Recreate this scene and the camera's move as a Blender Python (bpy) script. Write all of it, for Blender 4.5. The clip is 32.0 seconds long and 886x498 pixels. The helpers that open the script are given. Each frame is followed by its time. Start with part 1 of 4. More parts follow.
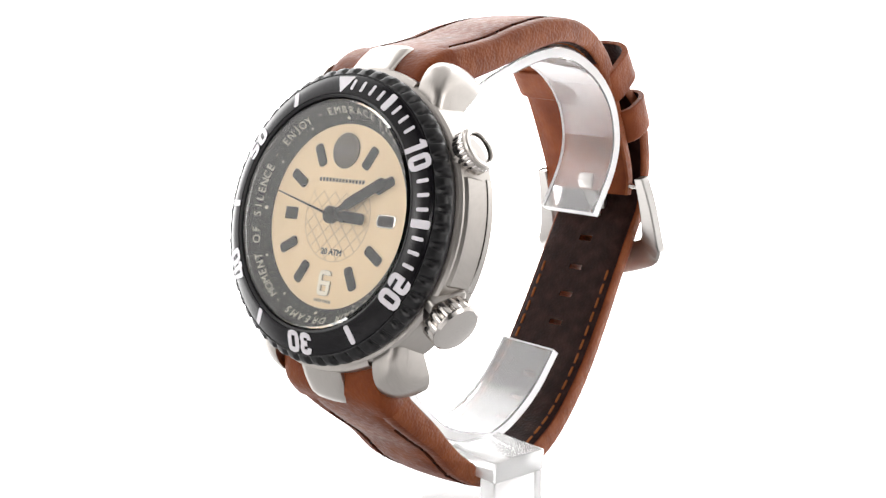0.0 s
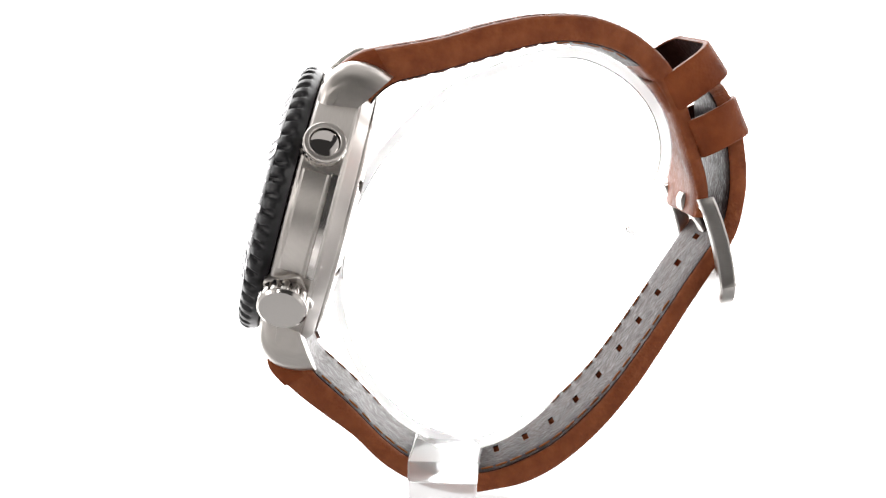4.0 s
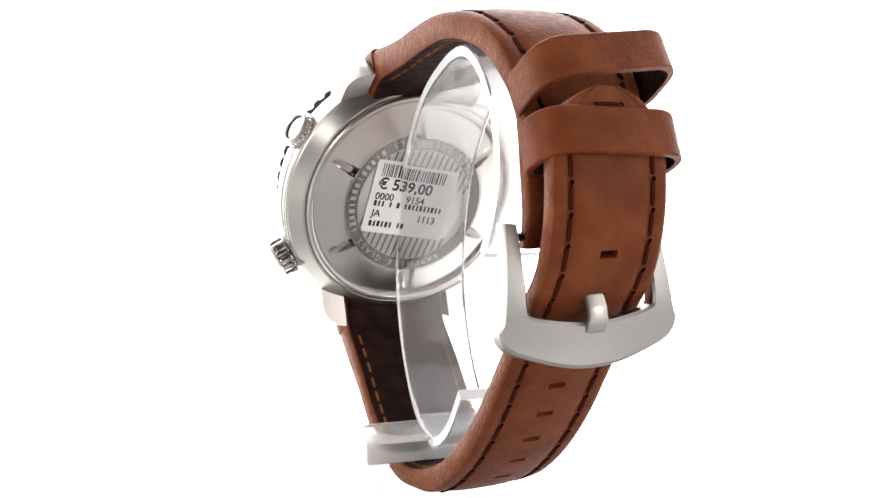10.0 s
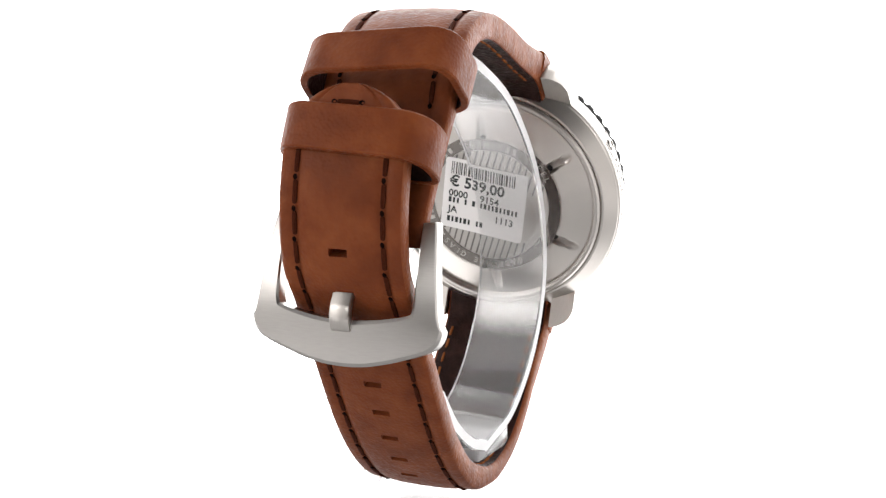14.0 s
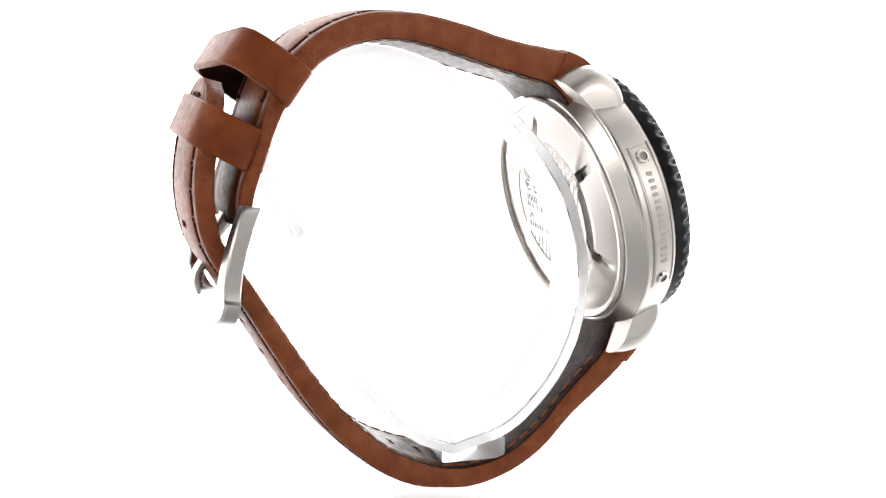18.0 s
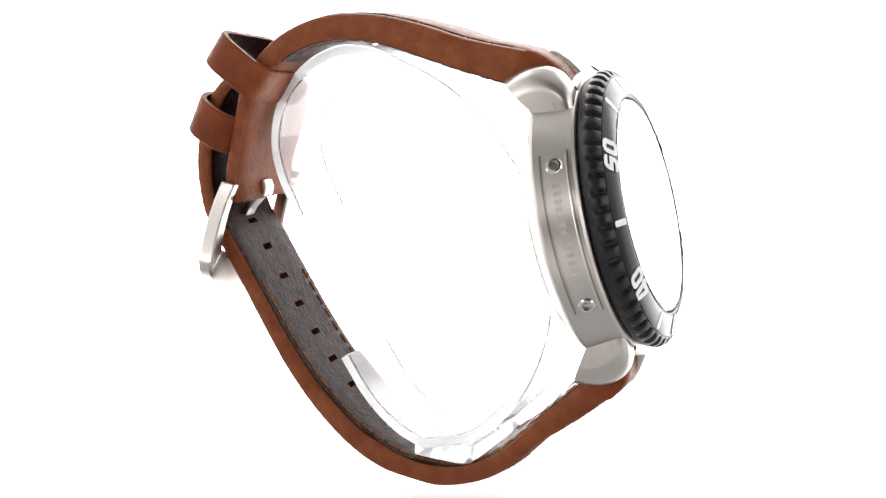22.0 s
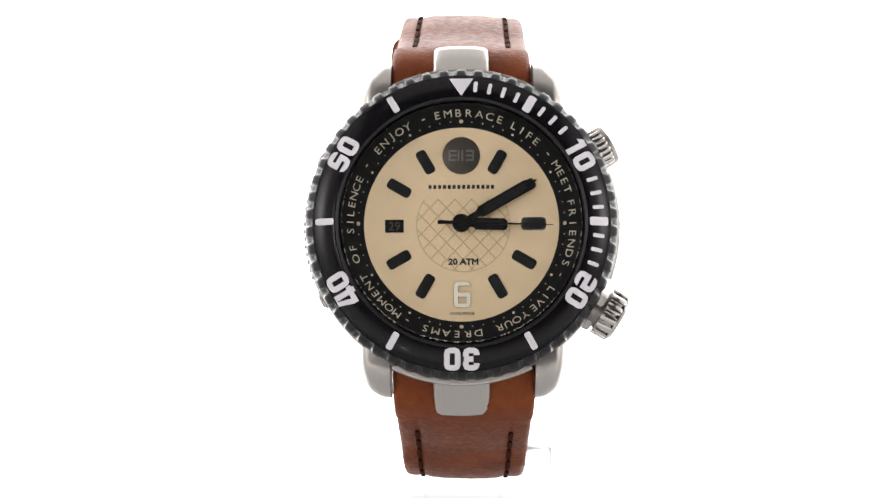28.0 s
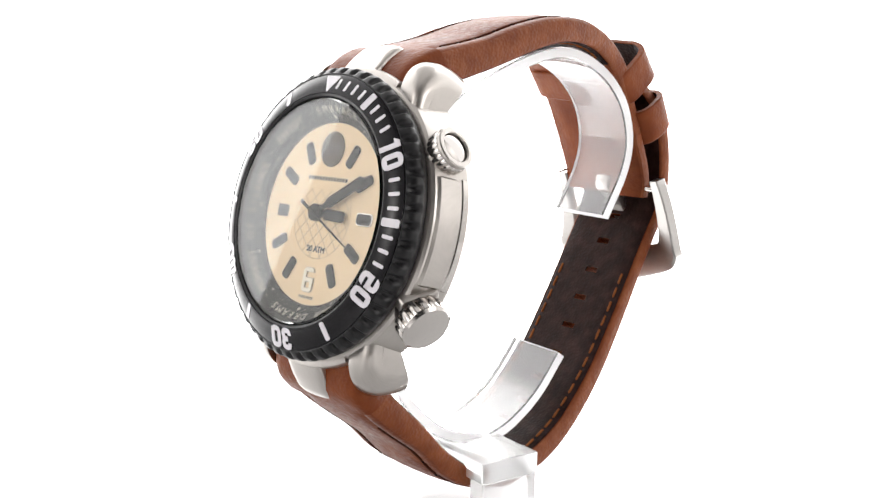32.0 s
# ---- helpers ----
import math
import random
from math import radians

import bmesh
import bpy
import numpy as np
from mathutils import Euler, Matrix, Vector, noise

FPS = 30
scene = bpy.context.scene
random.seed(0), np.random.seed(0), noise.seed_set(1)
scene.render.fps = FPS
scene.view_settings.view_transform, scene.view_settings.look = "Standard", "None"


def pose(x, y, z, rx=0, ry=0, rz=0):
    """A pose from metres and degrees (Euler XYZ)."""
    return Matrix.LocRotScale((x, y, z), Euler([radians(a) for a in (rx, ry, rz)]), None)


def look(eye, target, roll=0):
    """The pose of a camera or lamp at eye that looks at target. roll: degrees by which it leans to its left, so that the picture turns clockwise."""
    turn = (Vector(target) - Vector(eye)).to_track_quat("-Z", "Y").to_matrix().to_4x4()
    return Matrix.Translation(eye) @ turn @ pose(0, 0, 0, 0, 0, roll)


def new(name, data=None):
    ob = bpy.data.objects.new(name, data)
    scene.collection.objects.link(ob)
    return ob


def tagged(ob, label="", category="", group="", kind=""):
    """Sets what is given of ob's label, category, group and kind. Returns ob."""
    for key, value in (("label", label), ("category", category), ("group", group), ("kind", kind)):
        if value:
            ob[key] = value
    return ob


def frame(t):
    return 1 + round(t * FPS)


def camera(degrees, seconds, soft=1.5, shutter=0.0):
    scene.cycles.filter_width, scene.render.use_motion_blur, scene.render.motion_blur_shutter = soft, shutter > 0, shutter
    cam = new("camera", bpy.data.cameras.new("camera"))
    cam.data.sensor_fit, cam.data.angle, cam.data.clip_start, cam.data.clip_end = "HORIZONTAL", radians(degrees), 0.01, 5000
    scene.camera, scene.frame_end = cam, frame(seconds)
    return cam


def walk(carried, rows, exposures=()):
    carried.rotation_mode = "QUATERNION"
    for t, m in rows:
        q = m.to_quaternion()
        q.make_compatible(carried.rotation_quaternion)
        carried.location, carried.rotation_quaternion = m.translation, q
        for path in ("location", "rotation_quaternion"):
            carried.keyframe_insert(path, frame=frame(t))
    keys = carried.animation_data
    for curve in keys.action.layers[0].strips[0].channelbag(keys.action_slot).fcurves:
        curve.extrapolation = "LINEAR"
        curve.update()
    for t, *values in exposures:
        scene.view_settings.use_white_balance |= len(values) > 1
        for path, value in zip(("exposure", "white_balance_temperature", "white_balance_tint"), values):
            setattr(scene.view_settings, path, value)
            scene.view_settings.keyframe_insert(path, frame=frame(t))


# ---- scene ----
# ---------------------------------------------------------------- camera
MM = 0.001
LIFT = 84.5          # camera height above the table, mm
TILT, ROLL = 14.8, 0.9
eye = Vector((0.0, -0.216, LIFT * MM))
yaw, pitch = radians(0.802), radians(-9.626)
ahead = Vector((-math.sin(yaw) * math.cos(pitch), math.cos(yaw) * math.cos(pitch), math.sin(pitch)))
cam = camera(42.11, 32.0, soft=1.4)
still = look(eye, eye + ahead, 0.619)
walk(cam, [(0.0, still), (32.0, still)])

# ---------------------------------------------------------------- light
world = bpy.data.worlds.new("studio_room")
scene.world = world
world.use_nodes = True
world.node_tree.nodes["Background"].inputs[0].default_value = (1.0, 0.97, 0.95, 1)
world.node_tree.nodes["Background"].inputs[1].default_value = 0.055
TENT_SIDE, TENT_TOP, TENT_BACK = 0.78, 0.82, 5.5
TABLE_FRONT, TABLE_REAR = 0.6, 3.8
HOTSPOT = 11.5
scene.view_settings.exposure = 0.0
lamp = bpy.data.lights.new("camera_lamp", "AREA")
lamp.shape, lamp.size, lamp.energy, lamp.color = "DISK", 0.027, 1.9, (1.0, 0.97, 0.94)
lamp_ob = new("camera_lamp", lamp)
lamp_ob.matrix_basis = look(Vector((-0.487, -1.376, 0.529)), Vector((0, -0.01, 0.045)))


# ---------------------------------------------------------------- materials
def material(name, colour, rough=0.5, metal=0.0, spec=0.5):
    m = bpy.data.materials.new(name)
    m.use_nodes = True
    b = m.node_tree.nodes["Principled BSDF"]
    b.inputs["Base Color"].default_value = (*colour, 1)
    b.inputs["Roughness"].default_value = rough
    b.inputs["Metallic"].default_value = metal
    b.inputs["Specular IOR Level"].default_value = spec
    return m


def texture(m, scale, stretch=(1, 1, 1), detail=4.0, kind="noise"):
    """A noise on object coordinates, in features per metre times stretch."""
    t = m.node_tree
    co = t.nodes.new("ShaderNodeTexCoord")
    mp = t.nodes.new("ShaderNodeMapping")
    mp.inputs["Scale"].default_value = stretch
    t.links.new(co.outputs["Object"], mp.inputs["Vector"])
    if kind == "noise":
        n = t.nodes.new("ShaderNodeTexNoise")
        n.inputs["Detail"].default_value = detail
        out = n.outputs["Fac"]
    else:
        n = t.nodes.new("ShaderNodeTexVoronoi")
        n.feature = "F1"
        out = n.outputs["Distance"]
    n.inputs["Scale"].default_value = scale
    t.links.new(mp.outputs["Vector"], n.inputs["Vector"])
    return out


def ramp(m, fac, stops):
    r = m.node_tree.nodes.new("ShaderNodeValToRGB")
    while len(r.color_ramp.elements) < len(stops):
        r.color_ramp.elements.new(0.5)
    for e, (p, c) in zip(r.color_ramp.elements, stops):
        e.position, e.color = p, (*c, 1)
    m.node_tree.links.new(fac, r.inputs["Fac"])
    return r.outputs["Color"]


def into(m, out, socket):
    m.node_tree.links.new(out, m.node_tree.nodes["Principled BSDF"].inputs[socket])


def bump(m, fac, strength, depth):
    b = m.node_tree.nodes.new("ShaderNodeBump")
    b.inputs["Strength"].default_value = strength
    b.inputs["Distance"].default_value = depth
    m.node_tree.links.new(fac, b.inputs["Height"])
    prev = m.node_tree.nodes["Principled BSDF"].inputs["Normal"]
    if prev.is_linked:
        m.node_tree.links.new(prev.links[0].from_socket, b.inputs["Normal"])
    m.node_tree.links.new(b.outputs["Normal"], prev)


def grey(a, b):
    return [(0.3, (a, a, a)), (0.7, (b, b, b))]


def leather_material(name, dark, mid, light, rough, spec=0.3, relief=1.0, blotch=130):
    m = material(name, mid, rough, 0.0, spec)
    into(m, ramp(m, texture(m, blotch, detail=6), [(0.3, dark), (0.5, mid), (0.72, light)]), "Base Color")
    into(m, ramp(m, texture(m, 900, detail=3), grey(rough - 0.08, rough + 0.1)), "Roughness")
    bump(m, texture(m, 1700, kind="cells"), 0.3 * relief, 0.00014)
    bump(m, texture(m, 420, (1, 1, 0.6), detail=5), 0.22 * relief, 0.0003)
    return m


def brushed(name, colour, rough, stretch):
    m = material(name, colour, rough, 1.0)
    into(m, ramp(m, texture(m, 500, stretch, detail=3), [(0.3, [c * 0.95 for c in colour]), (0.7, [c * 1.03 for c in colour])]), "Base Color")
    return m


STEEL = (0.455, 0.43, 0.405)
leather = leather_material("tan_leather", (0.112, 0.0272, 0.0088), (0.155, 0.0388, 0.0124), (0.200, 0.055, 0.0182), 0.44, 0.09, 1.5)
# burnished edge, lightened further to put side-on glare haze into the colour
leather_edge = leather_material("burnished_hazed_leather_edge", (0.150, 0.0385, 0.0122), (0.183, 0.0500, 0.0162), (0.222, 0.0660, 0.0230), 0.5, 0.16, 2.6, 260)
lining = leather_material("dark_lining", (0.0110, 0.0046, 0.0038), (0.0180, 0.0078, 0.0064), (0.0280, 0.0125, 0.0105), 0.38, 0.06, 1.7, 300)
lining.node_tree.nodes["Principled BSDF"].inputs["Specular Tint"].default_value = (1.0, 0.84, 0.82, 1)
thread_dark = material("brown_thread", (0.044, 0.0102, 0.0042), 0.8, 0.0, 0.04)
needle_hole = material("needle_hole", (0.010, 0.003, 0.002), 0.9, 0.0, 0.05)
thread_orange = material("orange_thread", (0.19, 0.062, 0.019), 0.8, 0.0, 0.08)
steel_side = brushed("brushed_steel", STEEL, 0.34, (1, 1, 14))
steel_face = brushed("satin_steel", STEEL, 0.34, (14, 1, 1))
steel_back = material("turned_steel", (0.60, 0.575, 0.545), 0.30, 1.0)
into(steel_back, ramp(steel_back, texture(steel_back, 60, detail=2), [(0.35, [c * 1.05 for c in STEEL]), (0.65, [c * 1.12 for c in STEEL])]), "Base Color")
steel_back.node_tree.nodes["Principled BSDF"].inputs["Anisotropic"].default_value = 0.75
tn = steel_back.node_tree.nodes.new("ShaderNodeTangent")
tn.direction_type, tn.axis = "RADIAL", "Z"
into(steel_back, tn.outputs["Tangent"], "Tangent")
steel_polish = material("polished_steel", (0.55, 0.525, 0.50), 0.15, 1.0)
steel_rim = material("satin_steel_rim", (0.50, 0.475, 0.45), 0.32, 1.0)
steel_chamfer = material("chamfer_steel", (0.48, 0.455, 0.43), 0.3, 1.0)
# same steel, darkened: the dim front it mirrors is put into the colour
steel_buckle = brushed("brushed_dimmed_buckle_steel", (0.375, 0.36, 0.345), 0.3, (1, 1, 16))
steel_mirror = material("mirror_steel", (0.50, 0.475, 0.455), 0.04, 1.0)
# steel with the shade of grooves, sockets and tubes put into its colour
steel_dark = material("shadowed_steel", (0.22, 0.20, 0.19), 0.3, 1.0)
black_gloss = material("black_bezel_coating", (0.005, 0.005, 0.006), 0.32, 0.0, 0.32)
into(black_gloss, ramp(black_gloss, texture(black_gloss, 500), grey(0.3, 0.42)), "Roughness")
black_insert = material("black_bezel_insert", (0.004, 0.0035, 0.005), 0.2, 0.0, 0.2)
into(black_insert, ramp(black_insert, texture(black_insert, 300), grey(0.15, 0.22)), "Roughness")
black_matt = material("black_paint", (0.004, 0.004, 0.004), 0.5, 0.0, 0.08)
# near-black that puts the shade of the back's gap and slot ends into colour
gap_dark = material("gap_shade_black", (0.012, 0.011, 0.011), 0.6)
white_paint = material("white_marking_paint", (0.64, 0.62, 0.655), 0.45)
numeral_white = material("ivory_numeral_paint", (0.93, 0.84, 0.70), 0.45)
cream = material("cream_dial", (0.87, 0.665, 0.42), 0.55)
into(cream, ramp(cream, texture(cream, 350, detail=5), [(0.3, (0.85, 0.645, 0.40)), (0.7, (0.89, 0.685, 0.44))]), "Base Color")
bump(cream, texture(cream, 3000), 0.08, 0.00005)
engraved = material("engraved_dial_line", (0.60, 0.44, 0.26), 0.5)
logo_grey = material("grey_emblem", (0.07, 0.055, 0.042), 0.35, 0.5)
gold_print = material("pale_gold_print", (0.50, 0.47, 0.37), 0.5)
lume = material("dark_lume", (0.008, 0.008, 0.008), 0.5, 0.0, 0.12)
paper = material("paper_label", (0.80, 0.78, 0.77), 0.28)
bump(paper, texture(paper, 900), 0.1, 0.00004)
ink = material("black_ink", (0.02, 0.02, 0.022), 0.3)
# ring steel with part of its dark reflection put into the base colour
back_ring = material("engraved_dimmed_steel_ring", (0.23, 0.21, 0.195), 0.22, 1.0)
etched_light = material("faintly_etched_steel", (0.40, 0.38, 0.36), 0.45, 0.8)
etched = material("etched_steel_line", (0.16, 0.15, 0.145), 0.5, 0.5)

acrylic = bpy.data.materials.new("clear_acrylic")
acrylic.use_nodes = True
b = acrylic.node_tree.nodes["Principled BSDF"]
b.inputs["Base Color"].default_value = (0.985, 0.985, 0.99, 1)
b.inputs["Transmission Weight"].default_value = 0.94
b.inputs["Roughness"].default_value = 0.09
b.inputs["IOR"].default_value = 1.55

frosted_edge = material("frosted_acrylic_edge", (0.97, 0.97, 0.975), 0.6)
b = frosted_edge.node_tree.nodes["Principled BSDF"]
b.inputs["Transmission Weight"].default_value = 0.35
b.inputs["IOR"].default_value = 1.45

pale_acrylic = material("pale_acrylic", (0.98, 0.98, 0.985), 0.12)
b = pale_acrylic.node_tree.nodes["Principled BSDF"]
b.inputs["Transmission Weight"].default_value = 0.72
b.inputs["IOR"].default_value = 1.35

crystal_glass = material("flat_crystal", (0.99, 1.0, 0.99), 0.0)
b = crystal_glass.node_tree.nodes["Principled BSDF"]
b.inputs["Transmission Weight"].default_value = 1.0
b.inputs["IOR"].default_value = 1.6


def hotspot(name, colour, strength, reach, at=(0.0, 0.0), fade=0):
    """A diffuser with a lamp close behind it: bright in the middle, fading outward; fade is the side on which it goes dark."""
    m = glowing(name, colour, strength)
    t = m.node_tree
    co = t.nodes.new("ShaderNodeTexCoord")
    mp = t.nodes.new("ShaderNodeMapping")
    mp.inputs["Scale"].default_value = (1 / reach, 1 / reach, 0)
    mp.inputs["Location"].default_value = (-at[0] / reach, -at[1] / reach, 0)
    g = t.nodes.new("ShaderNodeTexGradient")
    g.gradient_type = "QUADRATIC_SPHERE"
    k = t.nodes.new("ShaderNodeMath")
    k.operation = "MULTIPLY_ADD"
    k.inputs[1].default_value, k.inputs[2].default_value = strength, TENT_SIDE
    t.links.new(co.outputs["Object"], mp.inputs["Vector"])
    t.links.new(mp.outputs["Vector"], g.inputs["Vector"])
    t.links.new(g.outputs["Fac"], k.inputs[0])
    glow = k.outputs[0]
    if fade:
        xyz, rise, both = (t.nodes.new(n) for n in ("ShaderNodeSeparateXYZ", "ShaderNodeMapRange", "ShaderNodeMath"))
        both.operation = "MULTIPLY"
        rise.interpolation_type = "SMOOTHSTEP"
        rise.inputs[1].default_value, rise.inputs[2].default_value = 0.425 * fade, 0.19 * fade
        t.links.new(co.outputs["Object"], xyz.inputs[0])
        t.links.new(xyz.outputs["X"], rise.inputs[0])
        t.links.new(glow, both.inputs[0])
        t.links.new(rise.outputs[0], both.inputs[1])
        glow = both.outputs[0]
    into(m, glow, "Emission Strength")
    return m


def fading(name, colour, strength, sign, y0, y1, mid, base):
    """An unseen wing, added for its glow, which grows from the side diffuser's to full strength between y0 and y1."""
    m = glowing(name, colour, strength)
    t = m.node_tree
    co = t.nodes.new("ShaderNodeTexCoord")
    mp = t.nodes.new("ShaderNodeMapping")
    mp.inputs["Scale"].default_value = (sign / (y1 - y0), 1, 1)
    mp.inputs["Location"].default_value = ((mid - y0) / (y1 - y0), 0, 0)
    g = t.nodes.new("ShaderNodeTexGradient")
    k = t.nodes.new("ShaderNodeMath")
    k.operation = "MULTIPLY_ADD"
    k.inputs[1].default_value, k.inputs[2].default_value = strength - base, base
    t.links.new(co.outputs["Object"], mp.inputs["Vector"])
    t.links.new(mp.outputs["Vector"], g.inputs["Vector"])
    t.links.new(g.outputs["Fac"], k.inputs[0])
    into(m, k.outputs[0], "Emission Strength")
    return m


def glowing(name, colour, strength):
    m = material(name, (0.04, 0.04, 0.04), 0.9, 0.0, 0.05)
    b = m.node_tree.nodes["Principled BSDF"]
    b.inputs["Emission Color"].default_value = (*colour, 1)
    b.inputs["Emission Strength"].default_value = strength
    return m


tent_east = hotspot("lit_east_diffuser", (1.0, 0.967, 0.943), 1.6, 0.42, (-0.375, 0.0), 1)
tent_west = hotspot("lit_west_diffuser", (1.0, 0.967, 0.943), 1.2, 0.42, (0.375, 0.0), -1)
tent_lamp = hotspot("lit_softbox_front", (1.0, 0.967, 0.943), HOTSPOT, 0.19)
# unseen glowing wings, added to whiten reflections in crystal and steel
wing_west = fading("glowing_west_wing", (1.0, 0.99, 0.985), TENT_BACK, 1, 0.23, 0.35, 0.372, 2.3)
wing_east = fading("glowing_east_wing", (1.0, 0.99, 0.985), TENT_BACK, -1, 0.27, 0.34, 0.372, 1.8)
tent_top = glowing("lit_top_diffuser", (1.0, 0.97, 0.95), TENT_TOP)
# added table glow, put into the material and stronger towards the back
table_glow = glowing("glowing_white_table", (1.0, 0.985, 0.98), TABLE_REAR)
t = table_glow.node_tree
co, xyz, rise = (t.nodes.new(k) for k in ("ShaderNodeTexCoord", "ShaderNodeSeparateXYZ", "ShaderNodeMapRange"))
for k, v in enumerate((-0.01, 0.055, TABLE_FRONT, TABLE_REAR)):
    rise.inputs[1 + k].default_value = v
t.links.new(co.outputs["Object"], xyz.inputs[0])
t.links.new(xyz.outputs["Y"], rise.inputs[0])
into(table_glow, rise.outputs[0], "Emission Strength")
b = table_glow.node_tree.nodes["Principled BSDF"]
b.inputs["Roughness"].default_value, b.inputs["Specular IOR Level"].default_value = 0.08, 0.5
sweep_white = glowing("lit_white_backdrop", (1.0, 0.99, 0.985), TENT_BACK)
table_white = material("glossy_white_table", (0.82, 0.81, 0.81), 0.12)


# ---------------------------------------------------------------- mesh helpers
def finish(bm, angle=32):
    bmesh.ops.recalc_face_normals(bm, faces=bm.faces)
    for f in bm.faces:
        f.smooth = True
    for e in bm.edges:
        if len(e.link_faces) == 2 and e.calc_face_angle(0) > radians(angle):
            e.smooth = False


def part(name, bm, mat, parent=None, label="", m=None, angle=32):
    if isinstance(bm, bpy.types.Mesh):
        me = bm
    else:
        finish(bm, angle)
        me = bpy.data.meshes.new(name)
        bm.to_mesh(me)
        bm.free()
    if mat and not me.materials:
        me.materials.append(mat)
    ob = new(name, me)
    ob.parent = parent
    if m is not None:
        ob.matrix_basis = m
    return tagged(ob, label)


def lathe(profile, seg=128):
    """Turned about the z axis; profile in mm as (r, z), open or closed at r = 0."""
    bm = bmesh.new()
    rings = []
    for r, z in profile:
        if r < 1e-6:
            rings.append([bm.verts.new((0, 0, z * MM))])
        else:
            rings.append([bm.verts.new((r * MM * math.cos(a), r * MM * math.sin(a), z * MM))
                          for a in (2 * math.pi * i / seg for i in range(seg))])
    for p, q in zip(rings, rings[1:]):
        for i in range(seg):
            j = (i + 1) % seg
            if len(p) == 1:
                bm.faces.new((p[0], q[i], q[j]))
            elif len(q) == 1:
                bm.faces.new((p[i], q[0], p[j]))
            else:
                bm.faces.new((p[i], q[i], q[j], p[j]))
    return bm


def inset(outline, d):
    """The closed outline drawn in by d, vertex by vertex."""
    n, out = len(outline), []
    area = sum(outline[i][0] * outline[(i + 1) % n][1] - outline[(i + 1) % n][0] * outline[i][1] for i in range(n))
    s = 1 if area > 0 else -1
    for i in range(n):
        a, p, c = Vector(outline[i - 1]), Vector(outline[i]), Vector(outline[(i + 1) % n])
        e, f = (p - a).normalized(), (c - p).normalized()
        k = Vector((-e.y - f.y, e.x + f.x))
        k = k.normalized() if k.length > 1e-9 else Vector((-e.y, e.x))
        out.append(tuple(p + k * (s * d / max(0.5, k.dot(Vector((-e.y, e.x)))))))
    return out


def slab(outline, z0, z1, bevel=0.0, place=None, steps=2, mids=0):
    """A prism on a closed outline (mm), from z0 to z1, with rounded rims."""
    bm = bmesh.new()
    levels = []
    if bevel > 0:
        for k in range(steps + 1):
            a = math.pi / 2 * k / steps
            levels.append((bevel * (1 - math.sin(a)), z0 + bevel * (1 - math.cos(a))))
        top = [(d, z0 + z1 - z) for d, z in reversed(levels)]
        levels += [(0, z0 + bevel + (z1 - z0 - 2 * bevel) * k / (mids + 1)) for k in range(1, mids + 1)] + top
    else:
        levels = [(0, z0), (0, z1)]
    rings = []
    for d, z in levels:
        pts = inset(outline, d) if d > 1e-9 else outline
        rings.append([bm.verts.new((x * MM, y * MM, z * MM)) for x, y in pts])
    n = len(outline)
    for p, q in zip(rings, rings[1:]):
        for i in range(n):
            j = (i + 1) % n
            bm.faces.new((p[i], p[j], q[j], q[i]))
    bm.faces.new(rings[0][::-1])
    bm.faces.new(rings[-1])
    if place is not None:
        bm.transform(place)
    return bm


def rounded(outline, r, steps=4):
    """The closed outline with its corners rounded by about r."""
    out, n = [], len(outline)
    for i in range(n):
        a, p, c = Vector(outline[i - 1]), Vector(outline[i]), Vector(outline[(i + 1) % n])
        k = min(r, (a - p).length * 0.45, (c - p).length * 0.45)
        s, e = p + (a - p).normalized() * k, p + (c - p).normalized() * k
        for j in range(steps + 1):
            u = j / steps
            out.append(tuple(s * (1 - u) ** 2 + p * (2 * u * (1 - u)) + e * u * u))
    return out


def box2(w, h, r=0.0, steps=4, cx=0.0, cy=0.0):
    o = [(cx - w / 2, cy - h / 2), (cx + w / 2, cy - h / 2), (cx + w / 2, cy + h / 2), (cx - w / 2, cy + h / 2)]
    return rounded(o, r, steps) if r else o


def arc(r, a0, a1, n, cx=0.0, cy=0.0):
    return [(cx + r * math.cos(radians(a0 + (a1 - a0) * i / n)), cy + r * math.sin(radians(a0 + (a1 - a0) * i / n))) for i in range(n + 1)]


def merge(*bms):
    out = bmesh.new()
    for b in bms:
        me = bpy.data.meshes.new("tmp")
        b.to_mesh(me)
        b.free()
        out.from_mesh(me)
        bpy.data.meshes.remove(me)
    return out


def lettering(body, size, depth=0.03, fat=0.0, wide=1.0):
    """A bmesh of flat letters, centred, size in mm."""
    cu = bpy.data.curves.new("letters", "FONT")
    cu.body, cu.size, cu.extrude, cu.offset = body, size * MM, depth * MM / 2, fat * MM
    cu.align_x, cu.align_y, cu.resolution_u = "CENTER", "CENTER", 3
    ob = new("letters", cu)
    me = bpy.data.meshes.new_from_object(ob.evaluated_get(bpy.context.evaluated_depsgraph_get()))
    bpy.data.objects.remove(ob)
    bm = bmesh.new()
    bm.from_mesh(me)
    bpy.data.meshes.remove(me)
    bpy.data.curves.remove(cu)
    if bm.verts:
        lo = [min(v.co[k] for v in bm.verts) for k in (0, 1)]
        hi = [max(v.co[k] for v in bm.verts) for k in (0, 1)]
        bmesh.ops.translate(bm, vec=(-(lo[0] + hi[0]) / 2, -(lo[1] + hi[1]) / 2, 0), verts=bm.verts)
        bmesh.ops.scale(bm, vec=(wide, 1, 1), verts=bm.verts)
    return bm


